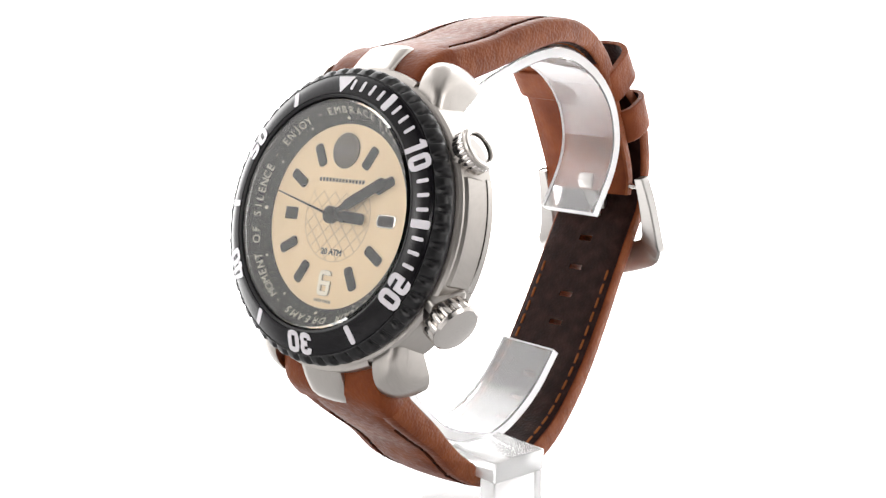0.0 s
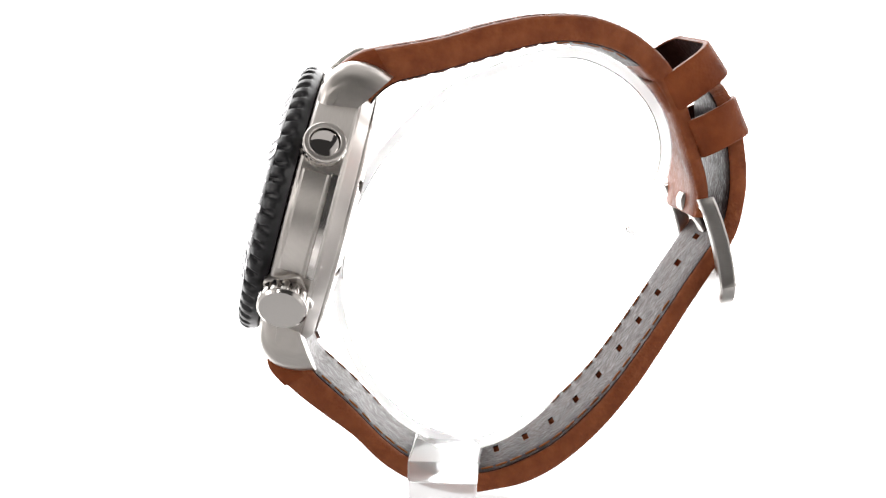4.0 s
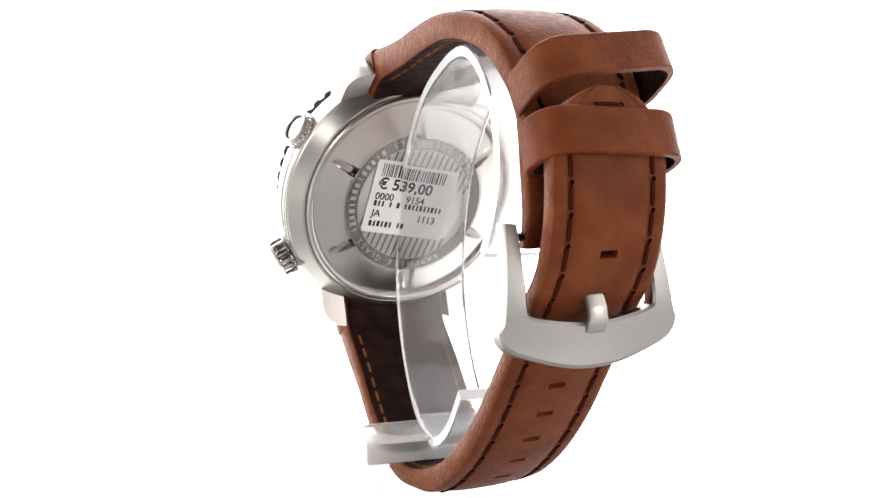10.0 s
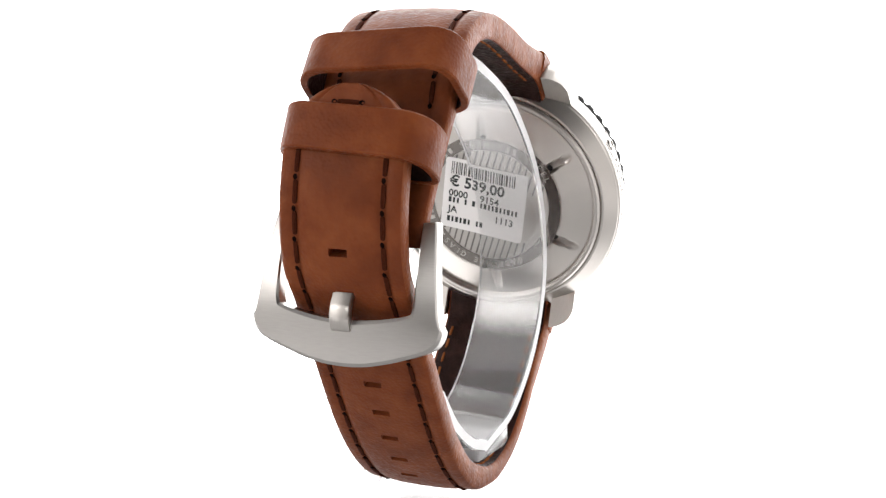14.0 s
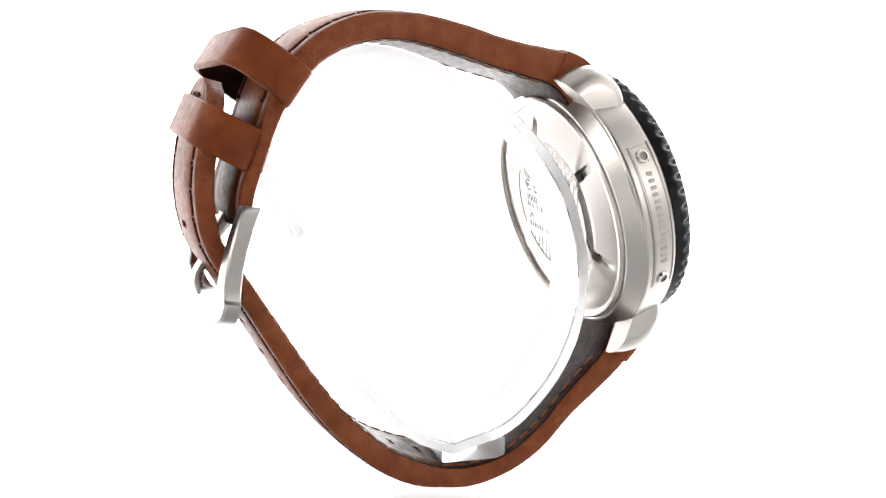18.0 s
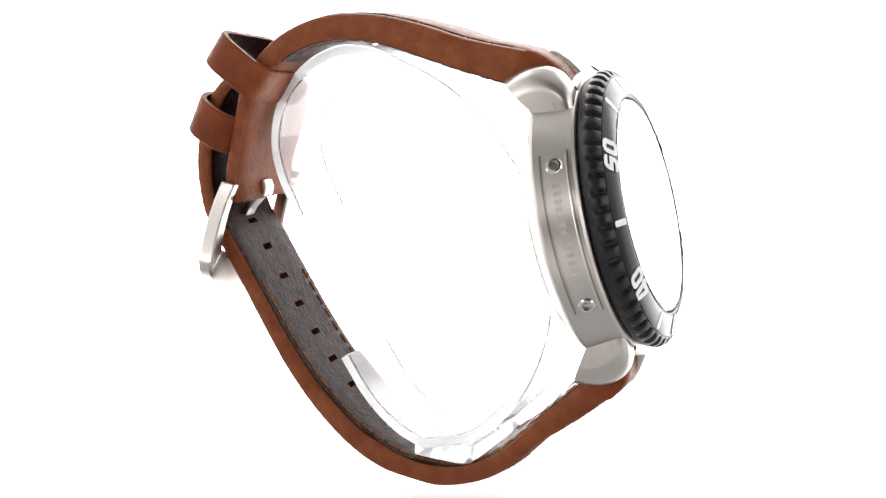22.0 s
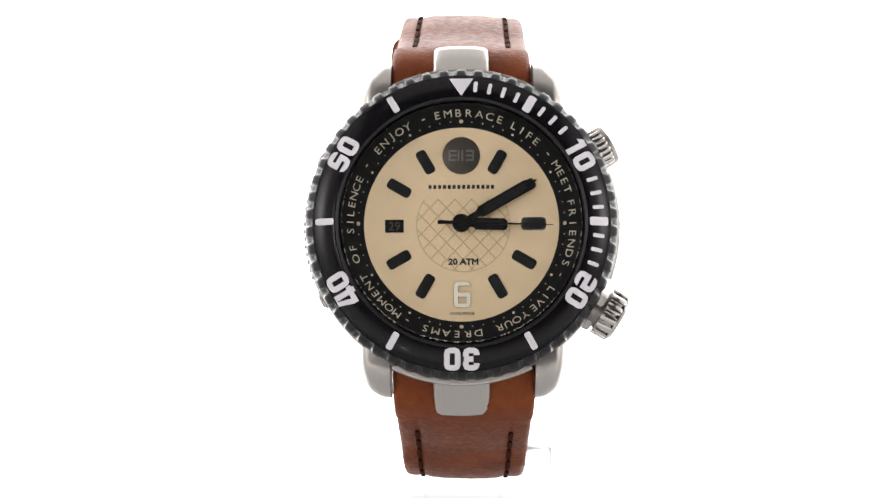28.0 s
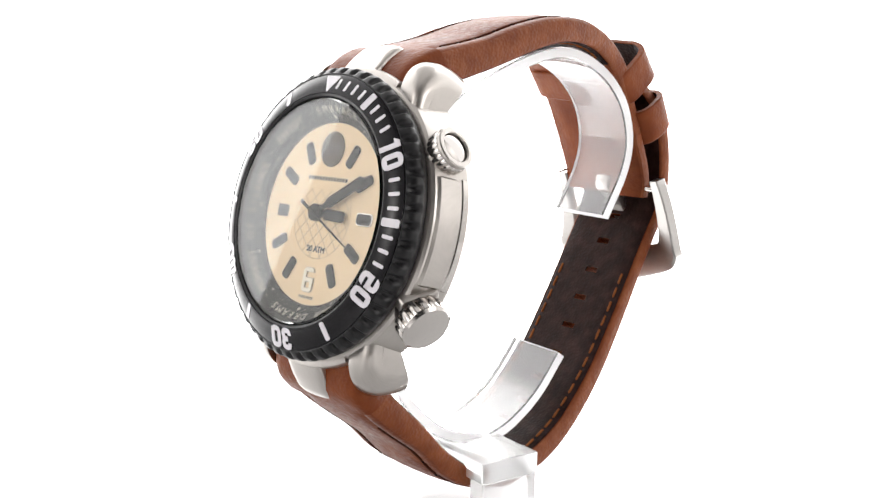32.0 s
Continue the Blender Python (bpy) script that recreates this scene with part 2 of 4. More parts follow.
def digit(d, w, h, t, shrink=0.0):
    """Bars of a square-built figure, as closed outlines that touch without overlap."""
    a, c = t / 2, t * 0.293
    x0, x1 = -w / 2, w / 2
    top = [(x0, h / 2 - t), (x1, h / 2 - t), (x1 - c, h / 2 - c), (x1 - t, h / 2), (x0 + t, h / 2), (x0 + c, h / 2 - c)]
    low = [(x, -y) for x, y in reversed(top)]
    mid = [(x0, -a), (x1, -a), (x1, a), (x0, a)]

    def up(x, y0, y1):
        return [(x, y0), (x + t, y0), (x + t, y1), (x, y1)]

    left, right = x0, x1 - t
    bars = {"0": [top, low, up(left, -h / 2 + t, h / 2 - t), up(right, -h / 2 + t, h / 2 - t)],
            "1": [up(0, -h / 2, h / 2), [(-t * 0.9, h / 2 - t * 1.1), (0, h / 2 - t * 1.1), (0, h / 2), (-t * 0.2, h / 2)]],
            "2": [top, up(right, a, h / 2 - t), mid, up(left, -h / 2 + t, -a), low],
            "3": [top, up(left, h / 2 - t * 1.35, h / 2 - t), up(right, a, h / 2 - t), [(x0 + t * 1.05, -a), (x1 - t * 0.15, -a), (x1 - t * 0.15, a), (x0 + t * 1.05, a)], up(right, -h / 2 + t, -a), up(left, -h / 2 + t, -h / 2 + t * 1.35), low],
            "4": [[(right - t * 0.15, h / 2), (left + t * 0.9, h / 2), (left, -a - t * 0.2), (left + t, -a - t * 0.2)], [(x0, -a - t * 1.2), (x1 + t * 0.3, -a - t * 1.2), (x1 + t * 0.3, -a - t * 0.2), (x0, -a - t * 0.2)], up(right - t * 0.1, -a - t * 0.2, h / 2), up(right - t * 0.1, -h / 2, -a - t * 1.2)],
            "5": [top, up(left, a, h / 2 - t), mid, up(right, -h / 2 + t, -a), low],
            "6": [top, up(left, a, h / 2 - t), mid, up(left, -h / 2 + t, -a), up(right, -h / 2 + t, -a), low]}[d]
    return [inset(o, shrink) if shrink else o for o in bars]


def figures(text, w, h, t, gap, depth, shrink=0.0):
    bms = []
    for i, d in enumerate(text):
        x = (i - (len(text) - 1) / 2) * (w + gap)
        for o in digit(d, w, h, t, shrink):
            bms.append(slab([(px + x, py) for px, py in o], 0, depth))
    return merge(*bms)


def smooth_line(points, step=0.8):
    """Catmull-Rom through the points, sampled evenly; returns points and arc lengths."""
    p = [Vector(q) for q in points]
    p = [p[0] * 2 - p[1]] + p + [p[-1] * 2 - p[-2]]
    fine = []
    for i in range(1, len(p) - 2):
        for k in range(12):
            u = k / 12
            a, b, c, d = p[i - 1], p[i], p[i + 1], p[i + 2]
            fine.append(0.5 * (2 * b + (c - a) * u + (2 * a - 5 * b + 4 * c - d) * u * u + (3 * b - a - 3 * c + d) * u ** 3))
    fine.append(p[-2])
    return fine


class Path:
    """A line in the y-z plane, by arc length in mm."""

    def __init__(self, points):
        self.p = smooth_line(points)
        self.s = [0.0]
        for a, b in zip(self.p, self.p[1:]):
            self.s.append(self.s[-1] + (b - a).length)
        self.length = self.s[-1]

    def at(self, s):
        y = np.interp(s, self.s, [q.x for q in self.p])
        z = np.interp(s, self.s, [q.y for q in self.p])
        return Vector((y, z))

    def near(self, y, z):
        return min(zip(self.s, self.p), key=lambda k: (k[1] - Vector((y, z))).length)[0]


def spot(x, y, z):
    return Vector((x * MM, y * MM, (z + LIFT) * MM))


# ---------------------------------------------------------------- the light tent round the turntable
def sweep():
    """White table, given a glow of its own, that curves up into the backdrop: one sheet."""
    prof = [(-1.2, 0.0), (-0.6, 0.0), (-0.10, 0.0), (0.2, 0.0), (0.45, 0.0)]
    prof += [(0.45 + 0.25 * math.sin(a), 0.25 - 0.25 * math.cos(a)) for a in (math.pi / 2 * i / 12 for i in range(1, 13))]
    prof += [(0.70, 0.9)]
    bm = bmesh.new()
    rows = [[bm.verts.new((x, y, z)) for x in (-1.2, -0.4, 0.4, 1.2)] for y, z in prof]
    for p, q in zip(rows, rows[1:]):
        for i in range(3):
            f = bm.faces.new((p[i], p[i + 1], q[i + 1], q[i]))
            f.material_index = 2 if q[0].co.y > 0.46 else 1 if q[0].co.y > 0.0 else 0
    return bm


ob = part("ground", sweep(), table_white, label="white glossy table with an added glow, sweeping up into a lit white backdrop")
ob.data.materials.append(table_glow)
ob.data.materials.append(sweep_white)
tagged(ob, category="table", kind="structure")


def panel(name, w, h, m, mat, label):
    bm = slab(box2(w * 1000, h * 1000), 0, 12)
    tagged(part(name, bm, mat, None, label, m), category="diffuser", kind="structure")


for name, x, turn, glow in (("west", -0.42, 90, wing_west), ("east", 0.42, -90, wing_east)):
    panel("wall_" + name, 0.85, 0.62, Matrix.Translation((x, -0.375, 0.312)) @ pose(0, 0, 0, 90, 0, turn), tent_west if name == "west" else tent_east, "white translucent side diffuser of a light tent")
    panel("backdrop_" + name, 0.64, 0.9, Matrix.Translation((x, 0.372, 0.452)) @ pose(0, 0, 0, 90, 0, turn), glow, "unseen white wing beside the table, added for its glow")
bm = slab([(190 * math.cos(k * math.pi / 24), 190 * math.sin(k * math.pi / 24)) for k in range(48)], 0, 6)
first = part("softbox_front", bm, tent_lamp, None, "round white softbox front before the side diffuser", Matrix.Translation((-0.405, -0.275, 0.205)) @ pose(0, 0, 0, 90, 0, 90))
tagged(first, category="softbox", kind="structure")
second_box = part("softbox_front", first.data, None, None, "round white softbox front before the side diffuser", Matrix.Translation((0.405, -0.275, 0.205)) @ pose(0, 0, 0, 90, 0, -90))
tagged(second_box, category="softbox", kind="structure")
panel("ceiling", 0.84, 1.2, Matrix.Translation((0, 0.09, 0.92)), tent_top, "white translucent top diffuser of a light tent")

# ---------------------------------------------------------------- the wristwatch
watch = new("wristwatch")
tagged(watch, "steel diver wristwatch with tan leather strap on a clear stand", "wristwatch")
centre = spot(0.45, -35.9, -26.1)
HEAD = Matrix.Translation(centre) @ pose(0, 0, 0, 90 - TILT, 0, 0) @ pose(0, 0, 0, 0, 0, ROLL)

# case middle: a round drum, a little wider towards the back, with a polished chamfer behind
DRUM = 26.2
case = part("case", lathe([(19.0, -4.7), (24.3, -4.7), (24.95, -4.95), (25.35, -5.4), (25.5, -6.0), (25.75, -8.0), (26.0, -10.0), (DRUM, -11.8), (26.1, -12.2), (25.8, -12.45), (22.6, -12.5)], 192), steel_side, watch, "brushed stainless steel case", HEAD, 16)
part("case_chamfer", lathe([(25.86, -12.4), (25.72, -12.62), (23.3, -14.6), (22.95, -14.68), (22.4, -14.4)], 192), steel_chamfer, case, "satin chamfer round the back", None, 12)

# raised side panel between the crowns and the slim polished strip beside it
m = Matrix(((-1, 0, 0, 0), (0, 1, 0, 0), (0, 0, 1, 0), (0, 0, 0, 1)))


def mirrored(bm):
    bm.transform(m)
    bmesh.ops.reverse_faces(bm, faces=bm.faces)
    return bm


def flank(u0, u1, v, n0, n1, b, seg=20):
    """A bar that follows the bulged flank, between depths u0 and u1 and heights n0 and n1."""
    bm, rings = bmesh.new(), []
    for i in range(-1, seg + 2):
        w = max(-1.0, min(1.0, -1 + 2 * i / seg)) * v
        k = b if i in (-1, seg + 1) else 0.0
        w += b * (0.4 if i == -1 else -0.4 if i == seg + 1 else 1.0 if i == 0 else -1.0 if i == seg else 0.0) if b else 0
        if b == 0 and i in (-1, seg + 1):
            continue
        d = math.sqrt(DRUM * DRUM - w * w) - DRUM
        sec = [(u0, n0 + k), (u1 - b - k, n0 + k), (u1 - k, n0 + b + k), (u1 - k, n1 - b - k), (u1 - b - k, n1 - k), (u0, n1 - k)]
        rings.append([bm.verts.new((-(x + d - 0.13 * (n + 11.5)) * MM, w * MM, n * MM)) for x, n in sec])
    for p, q in zip(rings, rings[1:]):
        for k in range(6):
            j = (k + 1) % 6
            bm.faces.new((p[k], p[j], q[j], q[k]))
    bm.faces.new(rings[0])
    bm.faces.new(rings[-1][::-1])
    return bm


part("flank_panel", mirrored(flank(24.2, 26.6, 9.0, -10.3, -5.75, 0.4)), steel_face, case, "satin steel panel between the crowns")
part("flank_strip", mirrored(flank(24.2, 26.35, 9.4, -12.1, -10.4, 0.35)), steel_polish, case, "polished strip beside the panel")
# dark strips, not cut in: groove shade is put into their colour
part("groove", mirrored(flank(24.2, 26.05, 9.6, -5.75, -5.45, 0.0)), steel_dark, case)
part("side_plate", flank(24.2, 26.3, 13.3, -10.4, -6.15, 0.25), steel_face, case, "satin steel plate with engraved lettering and two hex screws")
part("groove", flank(24.2, 26.24, 13.4, -10.75, -10.42, 0.0), steel_dark, case)
part("groove", flank(24.2, 26.24, 13.4, -6.13, -5.85, 0.0), steel_dark, case)
# unreadable engraved letters: small bars
for i in range(14):
    v = 8.2 - i * 1.27
    part("engraved_bar", mirrored(slab(box2(0.72, 1.2, 0.2, 2, v, -8.3), -0.3, 0.04, 0, Matrix.Translation(((math.sqrt(DRUM * DRUM - v * v) - 0.2) * MM, 0, 0)) @ Matrix(((0, 0, 1, 0), (1, 0, 0, 0), (0, 1, 0, 0), (0, 0, 0, 1))))), etched_light, case)
for v in (11.4, -12.2):
    mm = pose(0, 0, 0, 0, 0, -math.degrees(math.asin(v / DRUM))) @ Matrix.Translation((-25.55 * MM, 0, -8.3 * MM)) @ pose(0, 0, 0, 0, -83, 0)
    part("screw", lathe([(0, 0), (1.25, 0), (1.4, 0.15), (1.4, 0.5), (1.2, 0.72), (0.85, 0.74), (0.85, 0.3), (0, 0.3)], 32), steel_polish, case, "polished hex socket screw", mm)
    part("socket", slab([(0.72 * math.cos(i * math.pi / 3), 0.72 * math.sin(i * math.pi / 3)) for i in range(6)], 0.28, 0.36), steel_dark, case, "", mm)

# case back
back = part("case_back", lathe([(20.0, -13.6), (22.5, -14.0), (22.5, -14.45)], 128), gap_dark, watch, "turned steel case back with six slots", HEAD)
part("back_rim", lathe([(21.2, -14.0), (22.3, -14.2), (22.65, -14.6), (22.6, -15.05), (22.2, -15.4), (21.7, -15.45), (21.3, -15.2), (21.1, -14.8), (21.1, -14.4)], 128), steel_rim, back, "rounded steel rim")


def back_cone(n=360, turn=27, slots=6):
    """The sloping back with six slots that grow deeper towards the middle."""
    radii = [21.15, 20.8] + [20.5 - 0.32 * k for k in range(19)] + [14.55, 14.5, 14.42, 14.36, 13.6, 12.9, 12.8]
    bm, rings = bmesh.new(), []
    for r in radii:
        ring = []
        for i in range(n):
            a = 360 * i / n
            off = (a - turn + 180 / slots) % (360 / slots) - 180 / slots
            across = abs(r * math.sin(radians(off)))
            half = 0.72 + 0.06 * (20.2 - r)
            run = (20.2 - r) / 5.8
            deep = 1.5 * run ** 1.15 * max(0.0, min(1.0, (half - across) / 0.22)) if 0 < run < 1.0 else 0.0
            z = -14.55 - (21.15 - r) * 0.285 if r > 15.2 else -16.25 - (0.0 if r > 12.85 else -0.1)
            ring.append(bm.verts.new((r * MM * math.cos(radians(a)), r * MM * math.sin(radians(a)), (z + deep) * MM)))
        rings.append(ring)
    for p, q in zip(rings, rings[1:]):
        for i in range(n):
            j = (i + 1) % n
            bm.faces.new((p[i], q[i], q[j], p[j]))
    bm.faces.new(rings[-1])
    return bm


part("back_cone", back_cone(), steel_back, back, "turned steel cone with six deepening slots", None, 38)
# dark discs stand for the shade at the slots' deep ends
for k in range(6):
    mm = pose(0, 0, 0, 0, 0, 27 + 60 * k)
    part("slot_hole", slab([(14.95 + 0.5 * math.cos(i * math.pi / 8), 0.62 * math.sin(i * math.pi / 8)) for i in range(16)], -15.06, -14.9, 0.0, mm), gap_dark, back)
part("engraved_ring", lathe([(14.85, -16.2), (14.8, -16.29), (12.4, -16.3), (12.35, -16.1)], 96), back_ring, back, "engraved ring with a dark reflection put into its colour")
bm = []
for i, c in list(enumerate("STAINLESS STEEL")) + list(enumerate("SAPPHIRE GLASS", 28)):
    if c != " ":
        g = lettering(c, 1.7, 0.04)
        g.transform(Matrix.Translation((0, 0, -16.32 * MM)) @ pose(0, 0, 0, 0, 0, -24 + i * 6.3) @ Matrix.Translation((0, 13.6 * MM, 0)) @ pose(0, 0, 0, 0, 180, 0))
        bm.append(g)
for i in range(14):
    bm.append(slab(box2(0.75 if i % 4 else 0.3, 1.15, 0.12, 2, 0, 13.6), -16.36, -16.32, 0, pose(0, 0, 0, 0, 0, 247 + i * 5.9)))
part("back_lettering", merge(*bm), steel_rim, back, "pale engraved letters round the ring")
bm = []
for i in range(-8, 9):
    x = i * 1.35
    if abs(x) < 12:
        y = math.sqrt(12.2 ** 2 - x * x)
        for s in (1, -1):
            lo = 3.5 + 3 * abs(math.sin(i * 1.7))
            if y > lo:
                bm.append(slab(box2(0.36, y - lo, 0, 1, x, s * (y + lo) / 2), -16.2, -16.1, 0, pose(0, 0, 0, 0, 0, 18)))
part("engraved_pattern", merge(*bm), etched, back)

# price label on the back: reads from behind, so its x axis runs to -u
TAG = Matrix.Translation((1.2 * MM, 0.8 * MM, -16.36 * MM)) @ pose(0, 0, 0, 0, 180, 0) @ pose(0, 0, 0, 0, 0, -8.7)
tag = part("price_label", slab(box2(18.0, 15.6, 0.8, 3), 0, 0.12), paper, watch, "white paper price label stuck on the case back", HEAD @ TAG)
random.seed(4)
x, bm = -7.6, []
while x < 6.4:
    w = random.choice((0.16, 0.25, 0.4))
    bm.append(slab(box2(w, 2.7, 0, 1, x + w / 2, 5.7), 0.13, 0.16))
    x += w + random.choice((0.16, 0.24, 0.36))
part("barcode", merge(*bm), ink, tag, "black printed barcode")


def written(body, size, x, y, fat=0.0):
    g = lettering(body, size, 0.03, fat)
    lo = min(v.co.x for v in g.verts)
    bmesh.ops.translate(g, vec=(x * MM - lo, y * MM, 0.145 * MM), verts=g.verts)
    return g


part("price", written("€ 539,00", 3.3, -7.8, 2.7, 0.08), ink, tag)
part("printed_line", merge(written("0000", 2.1, -7.8, 0.1, 0.04), written("9154", 2.1, -0.9, 0.1, 0.04)), ink, tag)
part("printed_line", merge(*[slab(box2(0.42 if i % 3 else 0.62, 1.2, 0, 1, -7.4 + 0.86 * i, -1.45), 0.13, 0.16) for i in range(18) if i not in (3, 5, 7)]), ink, tag)
part("printed_line", merge(written("JA", 2.1, -7.8, -3.8, 0.04), written("1113", 2.1, 3.0, -3.8, 0.04)), ink, tag)
part("printed_line", merge(*[slab(box2(0.42 if i % 2 else 0.62, 1.2, 0, 1, -7.4 + 0.9 * i, -5.8), 0.13, 0.16) for i in range(9) if i != 6]), ink, tag)


# steel bridges between the lugs, under the bezel
def bridge(mid, half=26, seg=28):
    prof = [(23.0, -4.9), (25.4, -4.95), (25.85, -5.1), (26.0, -5.5), (26.0, -6.6), (25.6, -7.0), (23.0, -7.0)]
    bm, rings = bmesh.new(), []
    for i in range(seg + 1):
        a = radians(mid - half + 2 * half * i / seg)
        rings.append([bm.verts.new((r * MM * math.cos(a), r * MM * math.sin(a), z * MM)) for r, z in prof])
    for p, q in zip(rings, rings[1:]):
        for k in range(len(prof)):
            j = (k + 1) % len(prof)
            bm.faces.new((p[k], p[j], q[j], q[k]))
    bm.faces.new(rings[0])
    bm.faces.new(rings[-1][::-1])
    return bm


part("case_bridge", bridge(90), steel_face, case, "satin steel edge between the lugs")
part("case_bridge", bridge(-90), steel_face, case, "satin steel edge between the lugs")


# lugs and the steel end pieces
def lug(side, up):
    """A domed lug whose underside is cut off at a slant."""
    o = [(12.0, -5.3), (19.5, -5.0), (23.4, -5.2), (26.0, -6.4), (27.7, -8.6), (28.2, -11.0), (28.0, -13.6), (27.0, -17.0), (25.4, -20.0), (12.0, -20.0)]
    u0, u1 = (11.9, 16.7) if side > 0 else (11.6, 16.4)
    bm = slab(rounded(o, 1.6, 6), u0 - 1.6, u1, 1.7, Matrix(((0, 0, 1, 0), (1, 0, 0, 0), (0, 1, 0, 0), (0, 0, 0, 1))), 6, 2)
    for v in bm.verts:
        far = max(0.0, min(1.0, (v.co.y / MM - 17.0) / 9.0))
        out = max(0.0, min(1.0, (v.co.x / MM - u0 - 0.4) / (u1 - u0 - 0.4)))
        v.co.y -= 2.7 * far * out * out * MM
    for at, way in (((0, 19.2, -11.35), (0, -4.35, -6.4)), ((u0, 0, 0), (-1, 0, 0)), ((0, 13.0, 0), (0, -1, 0))):
        cut = bmesh.ops.bisect_plane(bm, geom=bm.verts[:] + bm.edges[:] + bm.faces[:], plane_co=Vector(at) * MM, plane_no=Vector(way), clear_outer=True)
        bmesh.ops.holes_fill(bm, edges=[e for e in cut["geom_cut"] if isinstance(e, bmesh.types.BMEdge)])
    if up < 0:
        bm.transform(Matrix.Diagonal((1, -1, 1, 1)))
    if side < 0:
        bm.transform(Matrix.Diagonal((-1, 1, 1, 1)))
    part("lug", bm, steel_face, case, "satin steel lug", None, 28)


for s in (-1, 1):
    for k in (-1, 1):
        lug(s, k)


def end_piece(up):
    """Steel tongue that runs from the bezel down over the strap's end."""
    line = [(18.0, -4.6), (22.5, -4.55), (25.6, -5.3), (28.2, -6.9), (30.3, -8.7), (31.1, -10.2), (30.7, -11.2), (28.6, -10.4), (25.8, -8.4), (22.0, -7.4), (18.0, -7.2)]
    return slab(rounded([(v * up, n) for v, n in line], 0.5, 2), -4.6, 4.6, 0.5, Matrix(((0, 0, 1, 0), (1, 0, 0, 0), (0, 1, 0, 0), (0, 0, 0, 1))), 3, 9)


def tongue_curve(bm):
    """Rounds the tongue's free edge and bows its face a little."""
    for v in bm.verts:
        u, far = abs(v.co.x) / MM / 4.6, max(0.0, (abs(v.co.y) / MM - 24.0) / 6.0)
        v.co.y -= math.copysign((0.25 * u * u + 0.35 * max(0.0, u - 0.8) / 0.2) * min(1.0, far) * MM, v.co.y)
        v.co.z += 0.1 * (1 - u * u) * MM
    return bm


part("end_piece", tongue_curve(end_piece(1)), steel_face, case, "satin steel tongue over the strap end")
part("end_piece", tongue_curve(end_piece(-1)), steel_face, case, "satin steel tongue over the strap end")


# crowns
def fluted(r, z0, z1, n, depth, bevel):
    o = []
    for i in range(n * 6):
        a = 2 * math.pi * i / (n * 6)
        o.append(((r - depth * max(0.0, math.cos(a * n)) ** 2) * math.cos(a), (r - depth * max(0.0, math.cos(a * n)) ** 2) * math.sin(a)))
    return slab(o, z0, z1, bevel)


def crown_pose(sign):
    d = Vector((24.9, 14.1 if sign > 0 else -14.6, 0)).normalized()
    m = Matrix.Translation((22.0 * d.x * MM, 22.0 * d.y * MM, -8.2 * MM))
    return m @ Vector((0, 0, 1)).rotation_difference(d).to_matrix().to_4x4()


c4 = part("crown", fluted(4.3, 4.7, 7.4, 14, 0.6, 0.15), steel_polish, watch, "fluted polished steel crown", HEAD @ crown_pose(-1))
part("crown_cap", lathe([(4.25, 7.3), (4.28, 7.5), (3.85, 7.95), (3.65, 8.0), (0, 8.02)], 64), steel_polish, c4)
part("crown_tube", lathe([(3.4, -2.5), (3.4, 4.8), (4.0, 4.8)], 48), steel_dark, c4)
c2 = part("pusher", fluted(3.75, 3.0, 5.4, 20, 0.2, 0.35), steel_polish, watch, "knurled polished steel crown with a recessed mirror end", HEAD @ crown_pose(1))
part("pusher_ring", lathe([(3.5, 5.2), (3.65, 5.45), (3.6, 5.9), (3.4, 6.1), (2.75, 6.12), (2.62, 6.02), (2.55, 5.8)], 48), steel_face, c2)
part("pusher_end", lathe([(2.56, 5.6), (2.4, 5.68), (2.1, 5.77), (1.7, 5.87), (1.2, 5.95), (0.6, 6.0), (0, 6.02)], 48), steel_mirror, c2)
part("pusher_tube", lathe([(3.1, -2.0), (3.1, 3.2)], 32), steel_dark, c2)
for sign in (-1, 1):
    mm = HEAD @ crown_pose(sign)
    part("crown_boss", slab(rounded([(-3.7, -3.9), (3.7, -3.9), (3.7, 3.0), (-3.7, 3.0)] if sign < 0 else [(-3.2, -3.2), (3.2, -3.2), (3.2, 2.8), (-3.2, 2.8)], 0.9, 3), -5.0, 4.4 if sign < 0 else 3.6, 0.4, pose(0, 0, 0, 0, 0, 90)), steel_side, watch, "steel shoulder round the crown", mm)

# bezel
def bezel_mesh(n=54, sub=10):
    bm = bmesh.new()
    rings = []
    for i in range(n * sub):
        a = 2 * math.pi * i / (n * sub)
        g = max(0.0, min(1.0, 1.6 * math.cos(a * n) - 0.15))
        prof = [(20.6, -4.65), (24.0, -4.65), (24.5, -4.5), (24.75, -4.0), (24.95, -3.3), (25.1 - 0.15 * g, -3.05), (25.1 - 0.6 * g, -2.5), (24.95 - 0.95 * g, -1.9),
                (24.55 - 0.82 * g, -1.3), (24.05 - 0.35 * g, -0.95), (23.7, -0.72), (23.55, -0.76), (23.45, -0.84), (20.0, 0.46), (19.85, 0.52), (19.5, 0.36), (19.35, 0.0), (19.3, -1.2)]
        rings.append([bm.verts.new((r * MM * math.cos(a), r * MM * math.sin(a), z * MM)) for r, z in prof])
    for i in range(n * sub):
        p, q = rings[i], rings[(i + 1) % (n * sub)]
        for k in range(len(p) - 1):
            bm.faces.new((p[k], q[k], q[k + 1], p[k + 1]))
    return bm


bezel = part("bezel", bezel_mesh(), black_gloss, watch, "black rotating bezel with scalloped rim and white minute marks", HEAD, 40)
